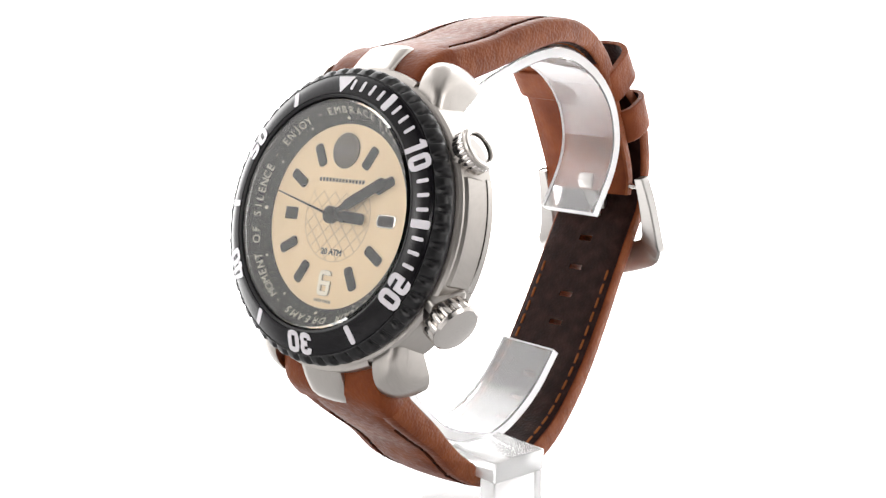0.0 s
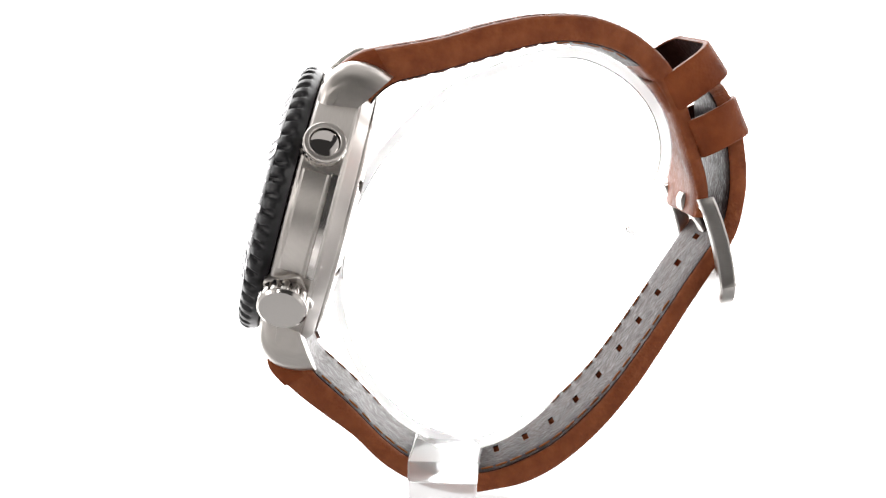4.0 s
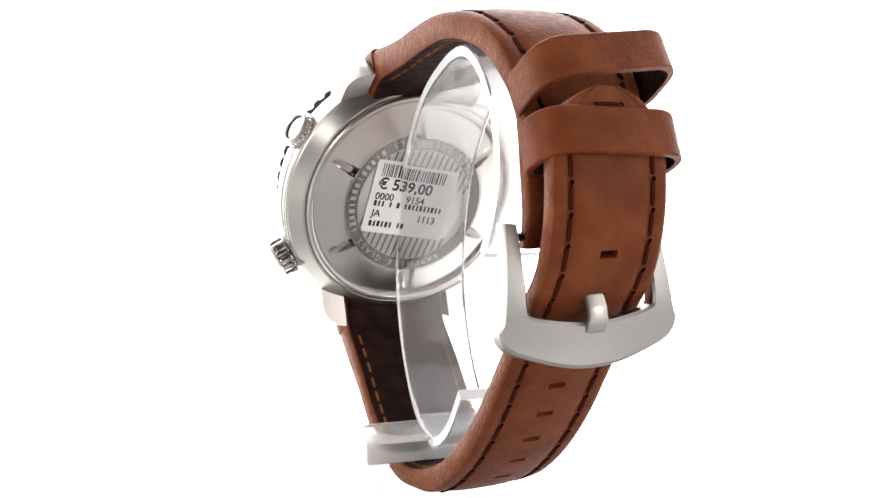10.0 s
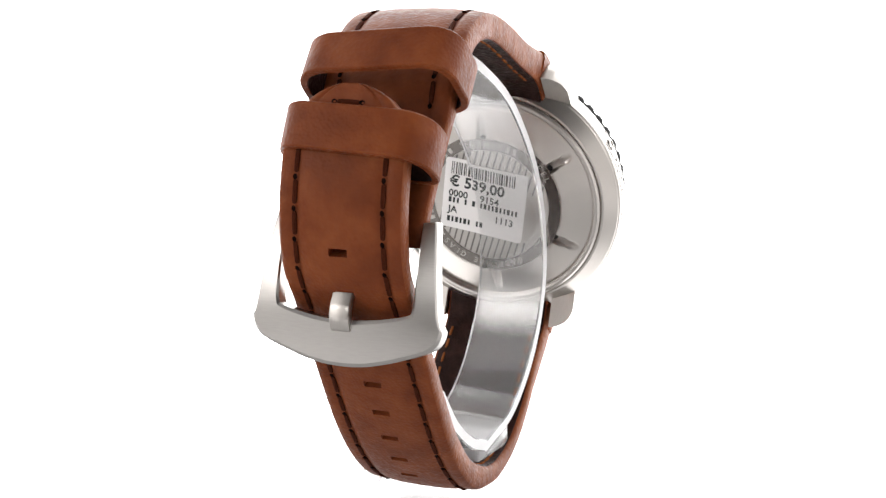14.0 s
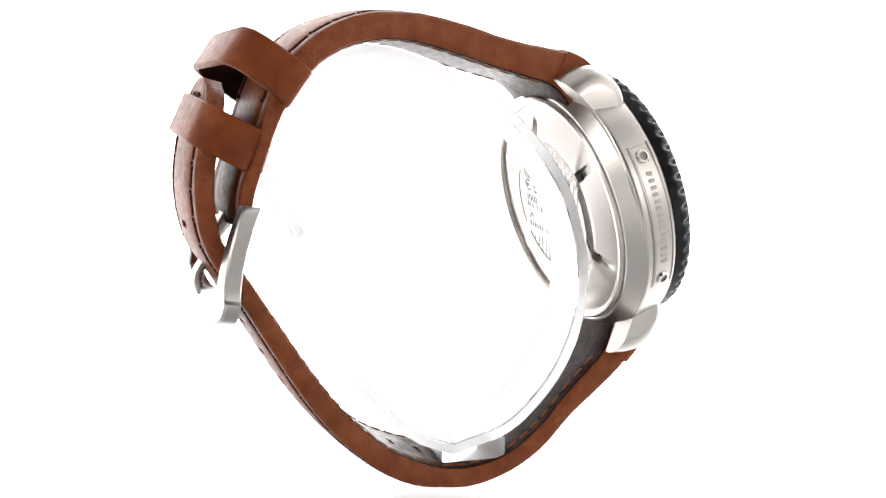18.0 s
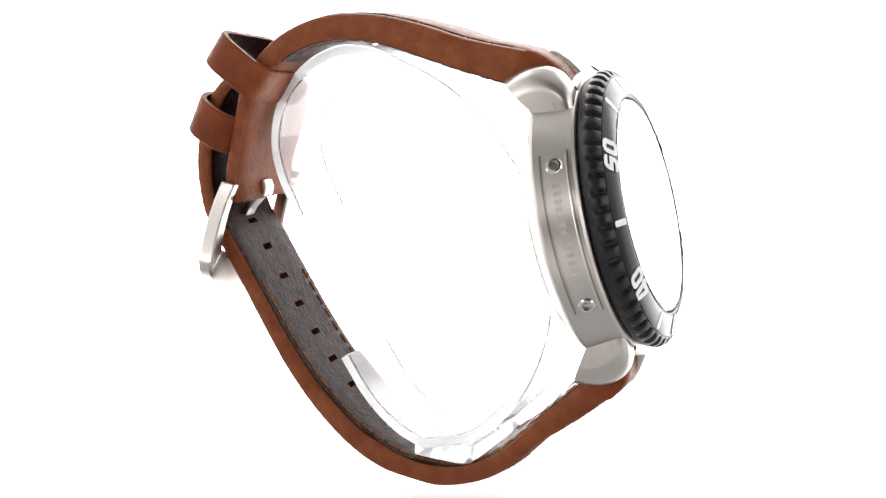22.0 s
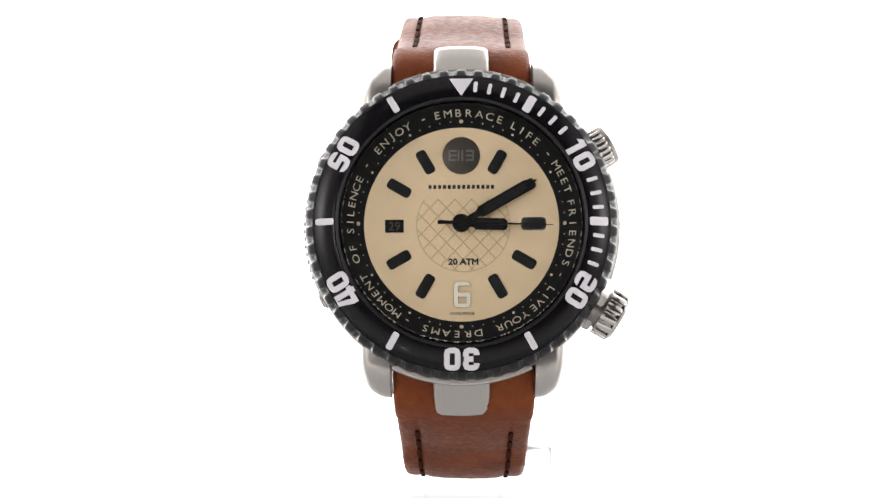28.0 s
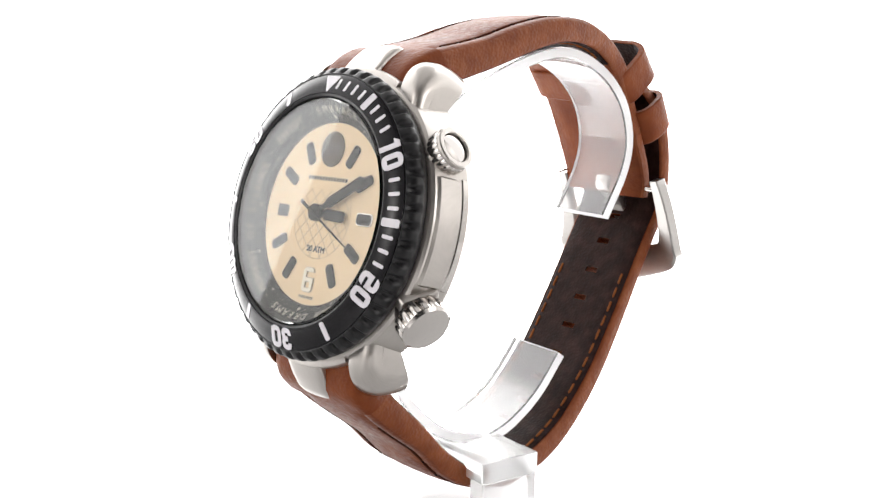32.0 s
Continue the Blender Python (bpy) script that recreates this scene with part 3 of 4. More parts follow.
insert = part("bezel_insert", lathe([(23.42, -0.8), (23.4, -0.7), (23.28, -0.605), (20.15, 0.575), (20.02, 0.56), (19.98, 0.44)], 160), black_insert, bezel)


def radial(bm, minute, r, z=0.02):
    bm.transform(pose(0, 0, 0, 0, 0, -6 * minute) @ Matrix.Translation((0, r * MM, (z + (21.675 - r) * 0.377) * MM)) @ pose(0, 0, 0, -20.65, 0, 0))
    return bm


part("zero_triangle", radial(slab(rounded([(-1.95, 1.5), (0, -1.75), (1.95, 1.5)], 0.25, 3), 0, 0.04), 0, 21.7), white_paint, bezel)
thin = [k for k in range(1, 19) if k % 5 and k not in (9, 11)]
for k in thin:
    part("minute_bar", radial(slab(box2(0.62, 2.0, 0.3, 4), 0, 0.04), k, 21.75), white_paint, bezel)
for k in (5, 15, 25, 35, 45, 55):
    part("five_minute_bar", radial(slab(box2(1.05 if k not in (5, 15) else 1.35, 3.2, 0.4, 4), 0, 0.04), k, 21.7), white_paint, bezel)
for k in (10, 20, 30, 40, 50):
    part("numeral", radial(figures(str(k), 2.6, 3.8, 0.9, 0.36, 0.05), k, 21.65, 0.035), white_paint, bezel, "white numeral")

# crystal, chapter ring, dial
cr = part("crystal", lathe([(0, 0.5), (18.9, 0.5), (19.25, 0.2), (19.25, -0.2), (18.9, -0.4), (0, -0.4)], 128), crystal_glass, watch, "flat clear watch crystal", HEAD, 4)
cr.visible_shadow = False
ring = part("chapter_ring", lathe([(19.5, -0.6), (19.3, -1.0), (18.9, -1.2), (16.2, -3.2), (15.8, -3.45), (15.7, -3.8)], 128), black_matt, watch, "black inner ring with pale gold lettering and dots", HEAD)


def on_ring(bm, deg, r):
    """Onto the sloping ring, letter tops outward."""
    z = -1.2 - (18.9 - r) * 2.0 / 2.7 + 0.06
    bm.transform(pose(0, 0, 0, 0, 0, -deg) @ Matrix.Translation((0, r * MM, z * MM)) @ pose(0, 0, 0, 36.5, 0, 0))
    return bm


words = (("EMBRACE", 4.0, 5.5), ("LIFE", 35.6, 4.7), ("-", 51.4, 1), ("MEET", 65.6, 4.6), ("FRIENDS", 95.5, 5.3), ("-", 118, 1), ("LIVE", 133.6, 4.3), ("YOUR", 153, 4.9), ("DREAMS", 185.2, 5.5),
         ("-", 209, 1), ("MOMENT", 228, 5.0), ("OF", 254, 5.8), ("SILENCE", 279.6, 4.6), ("-", 301.5, 1), ("ENJOY", 321, 4.9), ("-", 340, 1))
for word, mid, pitch_deg in words:
    part("ring_word" if word != "-" else "ring_dash", merge(*[on_ring(lettering(c, 1.9, 0.03, 0.0, 1.05), mid + (i - (len(word) - 1) / 2) * pitch_deg, 17.75) for i, c in enumerate(word)]), gold_print, ring)
dots = []
for k in range(60):
    r = 0.34 if k % 15 == 0 else 0.22 if k % 5 == 0 else 0.1
    dots.append(on_ring(slab([(r * math.cos(i * math.pi / 5), r * math.sin(i * math.pi / 5)) for i in range(10)], 0, 0.05), 6 * k, 16.55))
part("minute_dots", merge(*dots), gold_print, ring)

DIAL = -3.75
dial = part("dial", lathe([(15.9, DIAL - 0.1), (15.9, DIAL), (0, DIAL)], 128), cream, watch, "cream watch dial with black hour markers", HEAD)


def on_dial(bm, u, v, z=0.03):
    bm.transform(Matrix.Translation((u * MM, v * MM, (DIAL + z) * MM)))
    return bm


for h in (1, 2, 4, 5, 7, 8, 10, 11, 3):
    a = radians(90 - 30 * h)
    bm = slab(box2(1.75, 4.1 if h != 3 else 3.6, 0.65, 5), 0, 0.28, 0.06)
    bm.transform(Matrix.Translation((11.6 * math.cos(a) * MM, 11.6 * math.sin(a) * MM, (DIAL + 0.02) * MM)) @ pose(0, 0, 0, 0, 0, -30 * h))
    part("hour_marker", bm, lume, dial)
    if h == 3:
        fr = slab(box2(2.15, 4.1, 0.8, 5), 0, 0.18, 0.05)
        fr.transform(Matrix.Translation((11.6 * MM, 0, (DIAL + 0.02) * MM)) @ pose(0, 0, 0, 0, 0, 90))
        part("marker_frame", fr, steel_polish, dial)
part("date_window", on_dial(slab(box2(3.0, 2.1), 0, 0.06), -10.8, -0.35), black_matt, dial, "black date window")
part("date_numeral", on_dial(lettering("29", 2.0, 0.03), -10.8, -0.35, 0.1), logo_grey, dial)
part("emblem", on_dial(slab([(3.05 * math.cos(i * math.pi / 24), 3.05 * math.sin(i * math.pi / 24)) for i in range(48)], 0, 0.25, 0.08), 0, 11.1), logo_grey, dial, "round dark grey emblem")
part("emblem_relief", merge(*[on_dial(slab(box2(w, h, 0.15, 2, x, y), 0, 0.08), 0, 11.1, 0.27) for w, h, x, y in ((1.2, 0.3, -1.3, 0.75), (1.2, 0.3, -1.3, 0), (1.2, 0.3, -1.3, -0.75), (0.3, 1.8, -0.45, 0), (0.3, 1.8, 0.15, 0), (1.2, 0.3, 1.3, 0.75), (1.2, 0.3, 1.3, 0), (1.2, 0.3, 1.3, -0.75), (0.3, 1.8, 1.9, 0), (0.3, 1.8, -1.9, 0))]), etched, dial)
for i in range(14):
    part("printed_bar", on_dial(slab(box2(0.52, 0.66, 0.1, 1), 0, 0.03), -5.05 + i * 0.775, 6.0), ink, dial)
part("depth_rating", on_dial(lettering("20 ATM", 1.35, 0.03, 0.06, 1.08), 0.3, -6.1, 0.04), ink, dial)
part("origin_mark", on_dial(lettering("SWISS MADE", 0.72, 0.02, 0.01), 0.1, -14.4, 0.04), ink, dial)
part("numeral_six", on_dial(figures("6", 2.7, 4.2, 0.7, 0, 0.3, -0.06), 0.1, -11.4, 0.0), steel_polish, dial, "applied polished numeral six")
part("numeral_fill", on_dial(figures("6", 2.7, 4.2, 0.7, 0, 0.05), 0.1, -11.4, 0.31), numeral_white, dial)
bm = []
for k in range(-5, 6):
    for s in (1, -1):
        c = k * 2.7
        a = radians(46 * s)
        dx, dy = math.cos(a), math.sin(a)
        ox, oy = c, 0
        tt = [q / 20 for q in range(-300, 301)]
        ins = [q for q in tt if (ox + q * dx) ** 2 + (oy + q * dy) ** 2 < 7.55 ** 2 and oy + q * dy < 4.3]
        if ins:
            q0, q1 = ins[0], ins[-1]
            g = slab(box2(q1 - q0, 0.2), 0, 0.02)
            g.transform(Matrix.Translation(((ox + (q0 + q1) / 2 * dx + 0.3) * MM, ((q0 + q1) / 2 * dy - 0.2) * MM, (DIAL + 0.01) * MM)) @ pose(0, 0, 0, 0, 0, 46 * s))
            bm.append(g)
a0 = math.degrees(math.asin(4.3 / 7.55))
rim = arc(7.6, 180 - a0, 360 + a0, 60, 0.3, -0.2) + arc(7.45, 360 + a0, 180 - a0, 60, 0.3, -0.2)
bm.append(slab(rim, DIAL + 0.01, DIAL + 0.03))
part("engraved_globe", merge(*bm), engraved, dial, "engraved lattice globe")

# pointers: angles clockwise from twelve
def hand(name, outline, z, deg, mat, label):
    return part(name, slab(outline, z, z + 0.22, 0.05), mat, watch, label, HEAD @ pose(0, 0, 0, 0, 0, -deg))


hour = hand("hour_hand", rounded([(-0.55, 0), (-0.55, 1.9), (-0.95, 2.3), (-0.95, 7.0), (-0.5, 7.4), (0.5, 7.4), (0.95, 7.0), (0.95, 2.3), (0.55, 1.9), (0.55, 0)], 0.15, 2), DIAL + 0.9, 91.5, black_matt, "black baton hour hand")
part("hand_lume", slab(box2(1.2, 4.2, 0.3, 3, 0, 4.7), DIAL + 1.1, DIAL + 1.16), lume, hour)
minute = hand("minute_hand", rounded([(-0.5, 0), (-0.5, 3.0), (-0.95, 3.6), (-0.95, 12.2), (-0.25, 12.9), (-0.12, 13.9), (0.12, 13.9), (0.25, 12.9), (0.95, 12.2), (0.95, 3.6), (0.5, 3.0), (0.5, 0)], 0.12, 2), DIAL + 1.3, 60.0, black_matt, "black baton minute hand")
part("hand_lume", slab(box2(1.2, 7.6, 0.3, 3, 0, 8.0), DIAL + 1.5, DIAL + 1.56), lume, minute)
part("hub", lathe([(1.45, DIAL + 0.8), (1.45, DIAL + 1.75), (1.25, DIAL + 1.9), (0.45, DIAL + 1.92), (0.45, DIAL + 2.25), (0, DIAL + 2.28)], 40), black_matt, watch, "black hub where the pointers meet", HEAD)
second = hand("second_hand", rounded([(-0.32, -3.8), (0.32, -3.8), (0.22, 0), (0.07, 14.6), (-0.07, 14.6), (-0.22, 0)], 0.05, 1), DIAL + 1.95, 0, black_matt, "thin black seconds hand")


# ---------------------------------------------------------------- strap
RISE = [(1.0, 0.12), (1.0, 0.5), (1.0, 0.80), (0.975, 0.91), (0.93, 0.97), (0.86, 1.0), (0.785, 0.995), (0.745, 0.965), (0.71, 0.94), (0.675, 0.965), (0.63, 1.02), (0.55, 1.07), (0.4, 1.11), (0.15, 1.13)]
SECTION = [(-0.96, 0.0), (-0.6, 0.0), (-0.15, 0.0), (0.15, 0.0), (0.6, 0.0), (0.96, 0.0)] + RISE + [(-x, h) for x, h in reversed(RISE)]


class Strap:
    """A band between an outer and an inner line, with width and centre by arc length of the outer line."""

    def __init__(self, outer, inner, width, mid, thin=None):
        self.o, self.i, self.width, self.mid = Path(outer), Path(inner), width, mid
        self.length, self.thin = self.o.length, thin
        near = np.maximum.accumulate([self.i.near(q.x, q.y) for q in self.o.p])
        near[0], near[-1] = 0.0, self.i.length
        pad = np.concatenate([[near[0]] * 6, near, [near[-1]] * 6])
        self.across = np.convolve(pad, np.ones(13) / 13, "valid")
        self.across[0], self.across[-1] = 0.0, self.i.length

    def point(self, s, fx, h):
        o, i = self.o.at(s), self.i.at(float(np.interp(s, self.o.s, self.across)))
        if h > 1:
            pad = 1.0 if self.thin is None else max(0.0, min(1.0, (self.length - 5.0 - s) / self.thin))
            h = 1 + (h - 1) * pad * 4.2 / max(1.0, (o - i).length)
        q = i + (o - i) * h
        return spot(self.mid(s) + fx * self.width(s), q.x, q.y)

    def axes(self, s, fx, h, out=1):
        p = self.point(s, fx, h)
        t = (self.point(min(s + 0.6, self.length), fx, h) - self.point(max(s - 0.6, 0), fx, h)).normalized()
        x = Vector((1, 0, 0))
        n = x.cross(t).normalized()
        if n.dot(self.point(s, fx, 1) - self.point(s, fx, 0)) * out < 0:
            n = -n
        x = t.cross(n)
        return Matrix(((x.x, t.x, n.x, p.x), (x.y, t.y, n.y, p.y), (x.z, t.z, n.z, p.z), (0, 0, 0, 1)))

    def body(self, holes=(), h0=0.0, section=SECTION, step=1.1, upto=None, bare=None):
        st = sorted(set([round(k * step, 3) for k in range(int(self.length / step) + 1)] + [self.length]))
        st = sorted(set(st + ([self.length - q for q in (0.1, 0.25, 0.5, 0.8, 1.2, 1.7, 2.3)] if self.thin else [])))
        if upto:
            st = [s for s in st if s < upto]
        st = [s for s in st if all(abs(s - h) > 0.75 + 0.3 for h in holes)]
        st = sorted(st + [h - 0.62 for h in holes] + [h + 0.62 for h in holes])
        bm = bmesh.new()
        rings = [[bm.verts.new(self.point(s, fx, h if bare and s > bare else h0 + h * (1 - h0))) for fx, h in section] for s in st]
        n = len(section)
        lo = [k for k in range(n) if section[k][0] == -0.15 and section[(k + 1) % n][0] == 0.15]
        hi = [k for k in range(n) if section[k][0] == 0.15 and section[(k + 1) % n][0] == -0.15]
        for i in range(len(st) - 1):
            p, q = rings[i], rings[i + 1]
            cut = any(abs((st[i] + st[i + 1]) / 2 - h) < 0.1 for h in holes)
            for k in range(n):
                if cut and k in lo + hi:
                    continue
                j = (k + 1) % n
                f = bm.faces.new((p[k], p[j], q[j], q[k]))
                f.material_index = 1 if abs(section[k][0]) > 0.95 and abs(section[j][0]) > 0.95 and section[k][0] * section[j][0] > 0 else 0
            if cut:
                a, b = lo[0], lo[0] + 1
                c, d = hi[0], hi[0] + 1
                for loop in ((p[a], p[d], q[d], q[a]), (p[b], q[b], q[c], p[c]), (p[a], p[b], p[c], p[d]), (q[a], q[d], q[c], q[b])):
                    bm.faces.new(loop)
        bm.faces.new(rings[0])
        bm.faces.new(rings[-1][::-1])
        return bm


def stitch_mesh(length, r, flat, thread, hole):
    """One raised thread with a dark needle hole at its end."""
    bm = bmesh.new()
    bmesh.ops.create_uvsphere(bm, u_segments=8, v_segments=6, radius=1.0)
    for v in bm.verts:
        y = v.co.z
        v.co = Vector((v.co.x * r, y * r + (math.copysign(length / 2 - r, y) if abs(y) > 0.05 else 0), v.co.y * r * flat)) * MM
    n = len(bm.faces)
    if hole:
        ring = [bm.verts.new(Vector((hole * math.cos(k * math.pi / 5), length / 2 + 0.4 + 1.3 * hole * math.sin(k * math.pi / 5), 0.22)) * MM) for k in range(10)]
        tip = bm.verts.new(Vector((0, length / 2 + 0.45, -0.15)) * MM)
        for k in range(10):
            f = bm.faces.new((ring[k], ring[(k + 1) % 10], tip))
            f.material_index = 1
    me = bpy.data.meshes.new("stitch")
    finish(bm)
    bm.to_mesh(me)
    bm.free()
    me.materials.append(thread)
    me.materials.append(needle_hole)
    return me


stitch_out = stitch_mesh(3.7, 0.45, 0.7, thread_dark, 0.36)
stitch_in = stitch_mesh(2.4, 0.3, 0.7, thread_orange, 0)


def sew(strap, parent, s0, s1, pitch, fx, h, me, out):
    s = s0
    while s < s1:
        for side in (-1, 1):
            part("stitch", me, None, parent, "", strap.axes(s, side * fx, h, out))
        s += pitch


# long piece: from the lower lugs round the bottom, through the buckle, up to its tip
long_outer = [(-35.1, -48.6), (-35.3, -53.0), (-34.7, -56.8), (-30.3, -61.4), (-25.1, -65.6), (-20.0, -69.5), (-14.8, -74.7), (-9.6, -78.1), (-4.3, -80.1), (1.0, -81.0), (6.4, -80.4), (11.9, -79.3), (17.2, -76.8), (22.5, -72.8),
              (27.8, -67.5), (33.0, -60.8), (38.1, -52.7), (43.0, -44.5), (46.6, -38.6), (49.6, -34.0), (51.3, -29.1), (52.0, -22.5), (51.3, -15.9), (49.7, -9.3), (48.3, -4.35)]
long_inner = [(-29.4, -48.5), (-28.4, -53.0), (-27.0, -56.9), (-24.0, -60.0), (-19.8, -64.0), (-14.7, -69.5), (-9.5, -73.7), (-4.2, -76.2), (1.1, -76.9), (6.4, -76.3), (11.7, -74.3), (17.0, -71.5), (22.2, -67.1),
              (27.4, -61.5), (32.5, -54.5), (37.6, -46.6), (41.6, -40.2), (44.6, -35.6), (47.2, -31.5), (48.4, -26.5), (48.6, -21.5), (47.9, -15.9), (46.6, -10.3), (45.3, -5.2)]
LL = Path(long_outer).length


def long_width(s):
    w = float(np.interp(s, [0, 30, 70, 110, LL], [11.4, 11.2, 10.6, 10.2, 10.0]))
    k = (s - (LL - 10.0)) / 10.12
    return w * math.sqrt(max(0.02, 1 - k * k)) if k > 0 else w


long_strap = Strap(long_outer, long_inner, long_width, lambda s: float(np.interp(s, [0, 50, LL - 60, LL - 30, LL], [1.2, 1.7, 0.8, 0.6, -0.2])), 9.0)
h1 = long_strap.o.near(38.0, -52.67)
hole_at = [h1 + 6.85 * k for k in range(-6, 3)] + [long_strap.o.near(51.7, -29.2), long_strap.o.near(48.8, -36.0)]
holes = sorted(hole_at)
strap_long = part("long_strap", long_strap.body(holes, 0.05), leather, watch, "tan leather strap with slotted holes and brown stitching", None, 50)
INNER = [(-0.91, 0.0), (-0.6, -0.005), (-0.15, -0.01), (0.15, -0.01), (0.6, -0.005), (0.91, 0.0), (0.935, 0.02), (0.935, 0.048), (0.15, 0.048), (-0.15, 0.048), (-0.935, 0.048), (-0.935, 0.02)]
part("strap_lining", long_strap.body(holes, 0.0, INNER), lining, strap_long, "dark brown leather lining", None, 50)
strap_long.data.materials.append(leather_edge)
COLLAR = [(-0.98, 0.3), (0.98, 0.3), (1.02, 0.4), (1.025, 0.8), (1.0, 0.98), (0.94, 1.06), (0.8, 1.1), (0.5, 1.13), (0.2, 1.14), (-0.2, 1.14), (-0.5, 1.13), (-0.8, 1.1), (-0.94, 1.06), (-1.0, 0.98), (-1.025, 0.8), (-1.02, 0.4)]
part("strap_collar", long_strap.body((), 0.0, COLLAR, upto=13.0), leather, strap_long, "folded leather collar at the case end", None, 50)
sew(long_strap, strap_long, 20.0, LL - 9.0, 4.7, 0.71, 0.985, stitch_out, 1)
sew(long_strap, strap_long, 17.0, LL - 46.0, 3.35, 0.80, -0.01, stitch_in, -1)
for turn, h in ((90, 0.99), (-90, 1.0)):
    part("stitch", stitch_out, None, strap_long, "", long_strap.axes(LL - 2.9, 0, h) @ pose(0, 0, 0, 0, 0, turn))

# short piece: from the upper lugs over the top, down behind the tail to the buckle bar
short_outer = [(-24.6, -7.0), (-22.7, -3.2), (-19.7, -0.7), (-15.9, 0.7), (-7.9, 2.1), (-2.9, 3.2), (2.1, 4.7), (7.0, 5.9), (12.0, 6.8), (16.9, 7.1), (21.8, 6.9), (26.8, 5.6), (31.7, 3.2), (36.2, -0.6), (39.2, -5.0), (41.2, -10.7),
               (43.0, -17.0), (44.4, -21.5), (44.9, -25.0), (44.4, -29.0)]
short_inner = [(-18.0, -11.5), (-15.8, -7.8), (-12.5, -5.3), (-8.0, -4.0), (-3.0, -2.7), (2.0, -1.2), (7.0, 0.3), (12.0, 1.6), (16.9, 2.3), (21.8, 2.0), (26.8, 0.7), (31.2, -1.8), (34.8, -5.0), (37.2, -8.8), (39.0, -13.0),
               (40.8, -18.6), (42.0, -22.5), (42.6, -26.0), (42.2, -29.0)]
SL = Path(short_outer).length
short_strap = Strap(short_outer, short_inner, lambda s: float(np.interp(s, [0, 20, 50, 75, SL - 9, SL - 3, SL], [11.4, 11.5, 11.5, 11.0, 10.7, 10.5, 10.3])), lambda s: float(np.interp(s, [0, 45, 62, 76, SL], [0.0, 0.1, -1.2, -1.8, 0.3])))
LINED = short_strap.o.near(34.0, 1.3)
strap_short = part("short_strap", short_strap.body((), 0.05, bare=LINED), leather, watch, "tan leather buckle strap with brown stitching", None, 50)
strap_short.data.materials.append(leather_edge)
part("strap_lining", short_strap.body((), 0.0, INNER, upto=LINED), lining, strap_short, "dark brown leather lining", None, 50)
part("strap_collar", short_strap.body((), 0.0, COLLAR, upto=13.0), leather, strap_short, "folded leather collar at the case end", None, 50)
sew(short_strap, strap_short, 17.0, SL - 20.0, 4.7, 0.71, 0.985, stitch_out, 1)
sew(short_strap, strap_short, 16.0, LINED - 1.5, 3.35, 0.80, -0.01, stitch_in, -1)


def keeper(name, corner, bottom, far, half, mid, twist, label):
    """A leather loop round both straps: outer top and bottom corner and the inner bottom corner, in y and z."""
    a, b, c = Vector(corner), Vector(bottom), Vector(far)
    up, deep = (a - b), (c - b)
    wide, thick = up.length, deep.length
    up.normalize(), deep.normalize()
    o = rounded([(-half * 0.965, 0.0), (half * 0.965, 0.0), (half, thick), (-half, thick)], 4.4, 7)
    o = [(x, y - 1.7 * (1 - (x / half) ** 2) if y < thick * 0.5 else y) for x, y in o]
    i = inset(o, 1.15)
    bm = bmesh.new()
    rings = []
    for pts, w in ((o, 0.25), (inset(o, 0.2), 0.0), (i, 0.0), (i, wide), (inset(o, 0.2), wide), (o, wide - 0.25)):
        rings.append([bm.verts.new(spot(mid + x, b.x + deep.x * y + up.x * (w + twist * (x + half)), b.y + deep.y * y + up.y * (w + twist * (x + half)))) for x, y in pts])
    for k in range(6):
        p, q = rings[k], rings[(k + 1) % 6]
        for j in range(len(o)):
            l = (j + 1) % len(o)
            bm.faces.new((p[j], p[l], q[l], q[j]))
    ob = part(name, bm, leather, watch, label)
    bm = bmesh.new()
    r = inset(o, 1.2)
    ra = [bm.verts.new(spot(mid + x, b.x + deep.x * y + up.x * (0.15 + twist * (x + half)), b.y + deep.y * y + up.y * (0.15 + twist * (x + half)))) for x, y in r]
    rb = [bm.verts.new(spot(mid + x, b.x + deep.x * y + up.x * (wide - 0.15 + twist * (x + half)), b.y + deep.y * y + up.y * (wide - 0.15 + twist * (x + half)))) for x, y in r]
    for j in range(len(r)):
        l = (j + 1) % len(r)
        bm.faces.new((ra[j], ra[l], rb[l], rb[j]))
    part("keeper_lining", bm, lining, ob)


keeper("strap_keeper", (42.9, 3.9), (46.9, -1.7), (36.6, -9.0), 12.8, -2.7, -0.08, "loose tan leather strap keeper")
keeper("strap_keeper", (49.4, -8.5), (52.4, -15.1), (43.6, -19.7), 12.7, -1.0, 0.06, "tan leather strap keeper holding the strap tail")

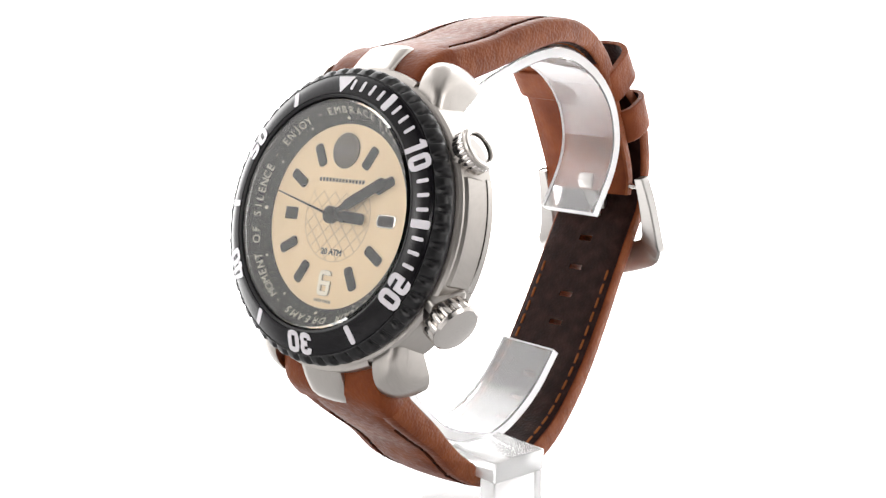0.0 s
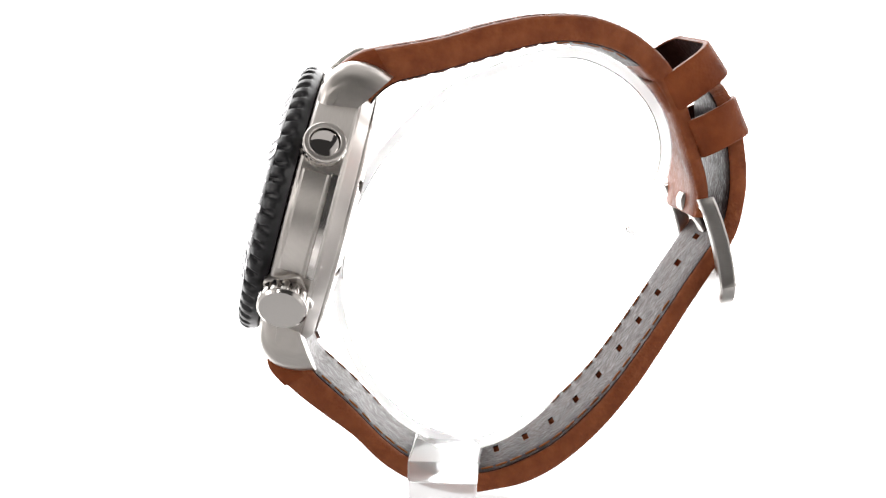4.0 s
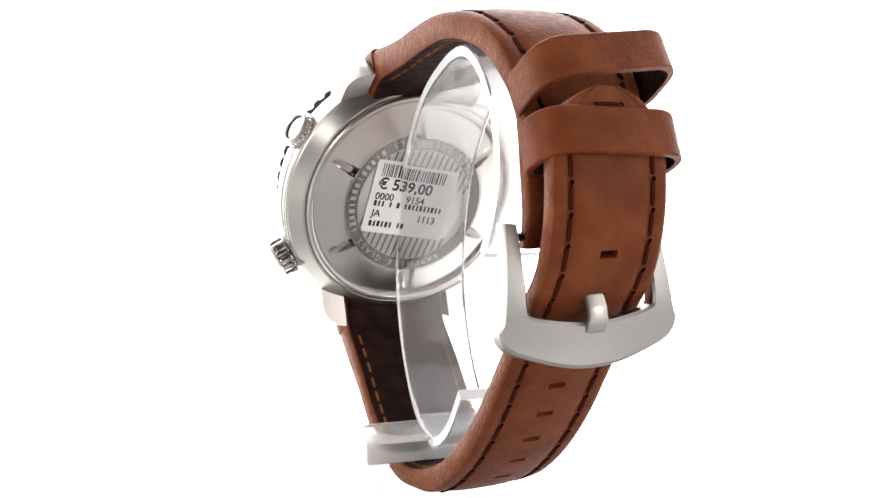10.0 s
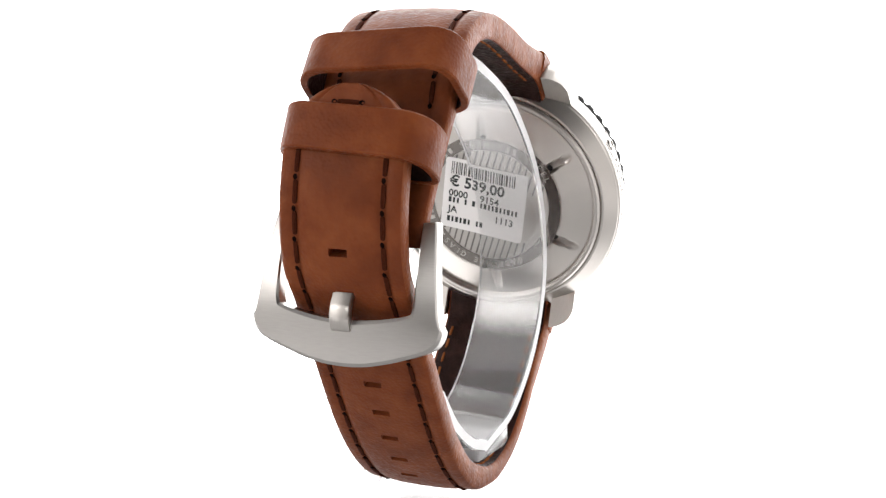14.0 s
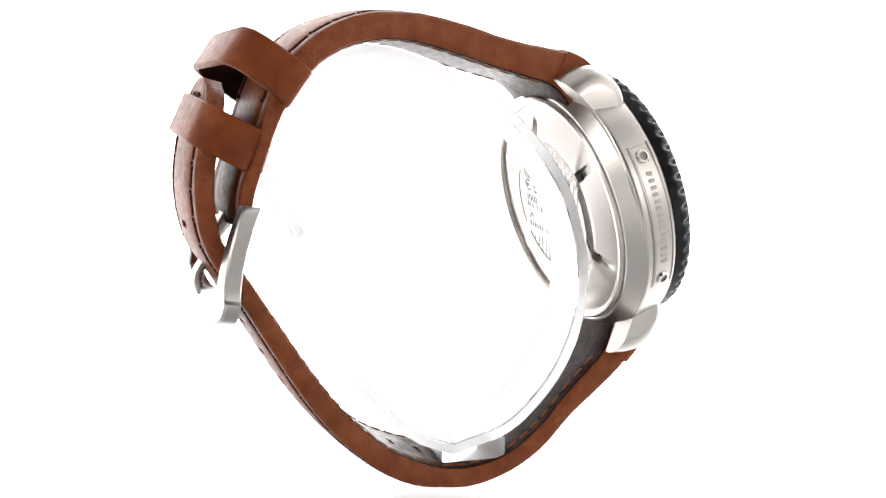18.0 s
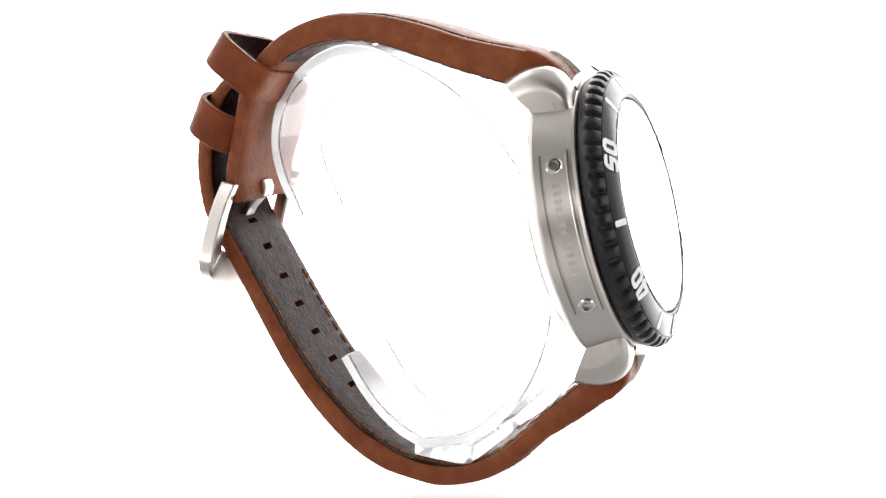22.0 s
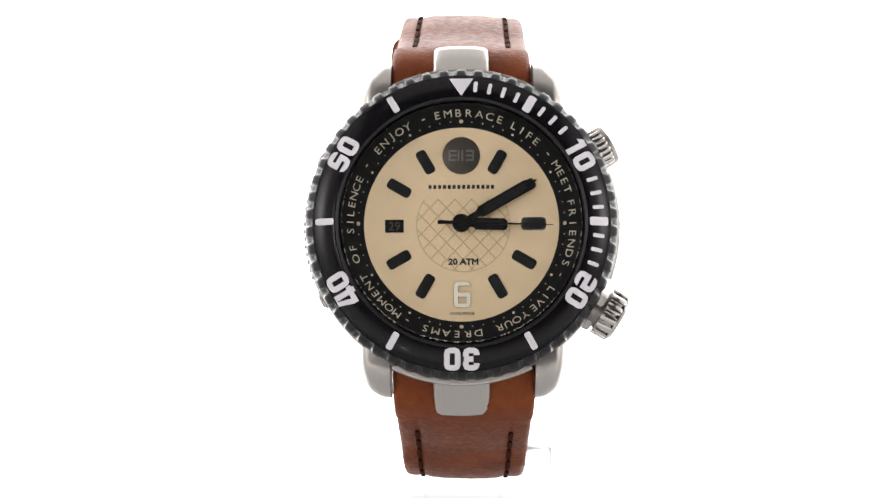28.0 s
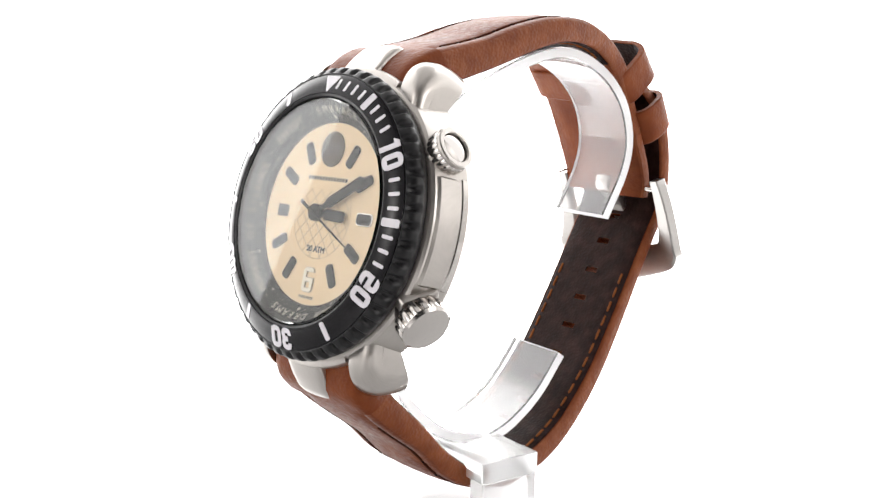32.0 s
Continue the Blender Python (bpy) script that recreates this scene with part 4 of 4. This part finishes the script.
# buckle: outline in x and along the plate (down), bent along its length
def buckle_mesh():
    outer = [(-13.2, 0.0), (-13.6, 1.0), (-15.2, 14.0), (-15.9, 16.5), (-14.4, 19.2), (-9.5, 21.2), (-4.5, 22.6), (0, 23.0), (4.5, 22.6), (9.5, 21.2), (14.4, 19.2), (15.9, 16.5), (15.2, 14.0), (13.6, 1.0), (13.2, 0.0)]
    inner = [(-11.3, 0.0), (-11.3, 1.0), (-11.3, 10.0), (-11.1, 13.2), (-10.4, 14.0), (-7.5, 14.7), (-3.6, 15.3), (0, 15.5), (3.6, 15.3), (7.5, 14.7), (10.4, 14.0), (11.1, 13.2), (11.3, 10.0), (11.3, 1.0), (11.3, 0.0)]

    outer, inner = ([tuple(q) for q in smooth_line(o)[::3]] for o in (outer, inner))

    def bent(x, d, h):
        # plate runs from (44.0, -25) down to (48, -45), bowed outward; h is depth inward
        u = d / 21.0
        y = 45.3 + 9.6 * u - 5.1 * u * u - 0.55 * (x / 12) ** 2
        z = -25.0 - 20.2 * u
        return spot(1.0 + x, y - h * 0.98, z - h * 0.18)

    bm = bmesh.new()
    rows = []
    n = len(outer)
    for (ox, od), (ix, idd) in zip(outer, inner):
        k0, k1 = 0.0, 2.95
        pts = [(ox, od, k0 + 0.35)]
        pts += [(ox + (ix - ox) * f, od + (idd - od) * f, k0) for f in (0.08, 0.35, 0.65, 0.92)]
        pts += [(ix, idd, k0 + 0.35), (ix, idd, k1 - 0.3), (ix + (ox - ix) * 0.1, idd + (od - idd) * 0.1, k1), (ox + (ix - ox) * 0.1, od + (idd - od) * 0.1, k1), (ox, od, k1 - 0.3)]
        rows.append([bm.verts.new(bent(*p)) for p in pts])
    for p, q in zip(rows, rows[1:]):
        for k in range(10):
            j = (k + 1) % 10
            bm.faces.new((p[k], p[j], q[j], q[k]))
    bm.faces.new(rows[0])
    bm.faces.new(rows[-1][::-1])
    return bm


buckle = part("buckle", buckle_mesh(), steel_buckle, watch, "brushed steel pin buckle", None, 25)
bar = lathe([(0, -12.3), (0.7, -12.3), (0.7, 12.3), (0, 12.3)], 20)
part("buckle_bar", bar, steel_polish, buckle, "", Matrix.Translation(spot(1.0, 43.55, -27.2)) @ pose(0, 0, 0, 0, 90, 0))
line = [(43.4, -25.6), (44.6, -26.4), (47.0, -31.0), (49.0, -35.6), (50.3, -37.6), (50.7, -39.6), (50.0, -41.6), (48.4, -41.8), (48.5, -40.6), (49.3, -39.4), (49.0, -38.0), (47.8, -35.6), (45.6, -31.6), (43.6, -29.4), (41.9, -28.6), (41.6, -26.8), (42.2, -25.4)]
part("prong", slab(rounded(line, 0.4, 2), -1.65, 1.65, 0.25, Matrix.Translation((1.0 * MM, 0, LIFT * MM)) @ Matrix(((0, 0, 1, 0), (1, 0, 0, 0), (0, 1, 0, 0), (0, 0, 0, 1)))), steel_face, buckle, "satin steel prong")

# ---------------------------------------------------------------- the acrylic stand
stand = new("watch_stand")
tagged(stand, "clear acrylic c-shaped watch stand on a white table", "display stand")
STAND = Matrix.Translation((0, 11 * MM, LIFT * MM)) @ pose(0, 0, 0, 0, 0, -8.2)


def ribbon(points, thick, x0, x1, bevel=0.25):
    """A bent acrylic strip of rectangular section: the outer line in y and z, thick inward."""
    pa = Path(points)
    n = max(12, int(pa.length / 1.6))
    bm = bmesh.new()
    rows = []
    for i in range(n + 1):
        s = pa.length * i / n
        p = pa.at(s)
        t = (pa.at(min(s + 0.5, pa.length)) - pa.at(max(s - 0.5, 0))).normalized()
        k = Vector((t.y, -t.x))
        q = p + k * thick
        b = k * bevel
        sec = [(x0 + bevel, p), (x0, p + b), (x0, q - b), (x0 + bevel, q), (x1 - bevel, q), (x1, q - b), (x1, p + b), (x1 - bevel, p)]
        rows.append([bm.verts.new(Vector((x, v.x, v.y)) * MM) for x, v in sec])
    for p, q in zip(rows, rows[1:]):
        for k in range(8):
            j = (k + 1) % 8
            f = bm.faces.new((p[k], p[j], q[j], q[k]))
            f.material_index = 1 if k in (1, 5) else 0
    for end in (rows[0], rows[-1][::-1]):
        bm.faces.new(end).material_index = 1
    return bm


c_line = [(-8.0, -74.6), (-20.5, -70.0), (-30.5, -58.0), (-34.3, -42.0), (-29.8, -24.0), (-17.5, -9.0), (-3.5, -1.3), (9.0, 1.6), (18.5, -1.6), (25.0, -8.0), (27.6, -16.0), (26.4, -23.5), (21.6, -32.5)]
arm_line = [(10.9, -59.5), (5.2, -66.8), (-1.5, -72.0), (-8.0, -74.6)]
XA, XB = -6.6, 7.9
part("c_band", ribbon(c_line, 2.2, XA, XB), acrylic, stand, "clear bent acrylic band", STAND)
part("short_arm", ribbon(arm_line, 2.2, XA, XB), acrylic, stand, "clear acrylic arm", STAND)
part("tongue", slab(rounded([(-6.0, -18.5), (20.6, -18.5), (20.6, -5.8), (-6.0, -5.8)], 0.6, 3), -76.2, -72.2, 0.3), pale_acrylic, stand, "pale acrylic tongue", STAND)
part("leg", slab(rounded([(16.2, -18.3), (20.4, -18.3), (20.4, -6.0), (16.2, -6.0)], 0.5, 3), -LIFT + 0.02, -76.25, 0.3), pale_acrylic, stand, "pale acrylic leg", STAND)
for o in stand.children:
    o.data.materials.append(frosted_edge)
    o.visible_shadow = False


# ---------------------------------------------------------------- what turns
def turned(t):
    drift = np.interp(t, [0, 3.5, 7, 10.5, 14.5, 18, 21, 24.5, 28, 32], [-0.36, -0.03, -0.09, 0.12, 0.02, 0.5, 0.29, 0.18, -0.16, -0.53])
    return -11.446 * (t - 28) + float(drift)


def motions():
    times = [k * 0.5 for k in range(65)]
    walk(watch, [(t, pose(0, 0, 0, 0, 0, turned(t))) for t in times])
    walk(stand, [(t, pose(0, 0, 0, 0, 0, turned(t))) for t in times])
    walk(second, [(k, HEAD @ pose(0, 0, 0, 0, 0, -(91.5 + 6.0 * (k - 28)))) for k in range(33)])


motions()
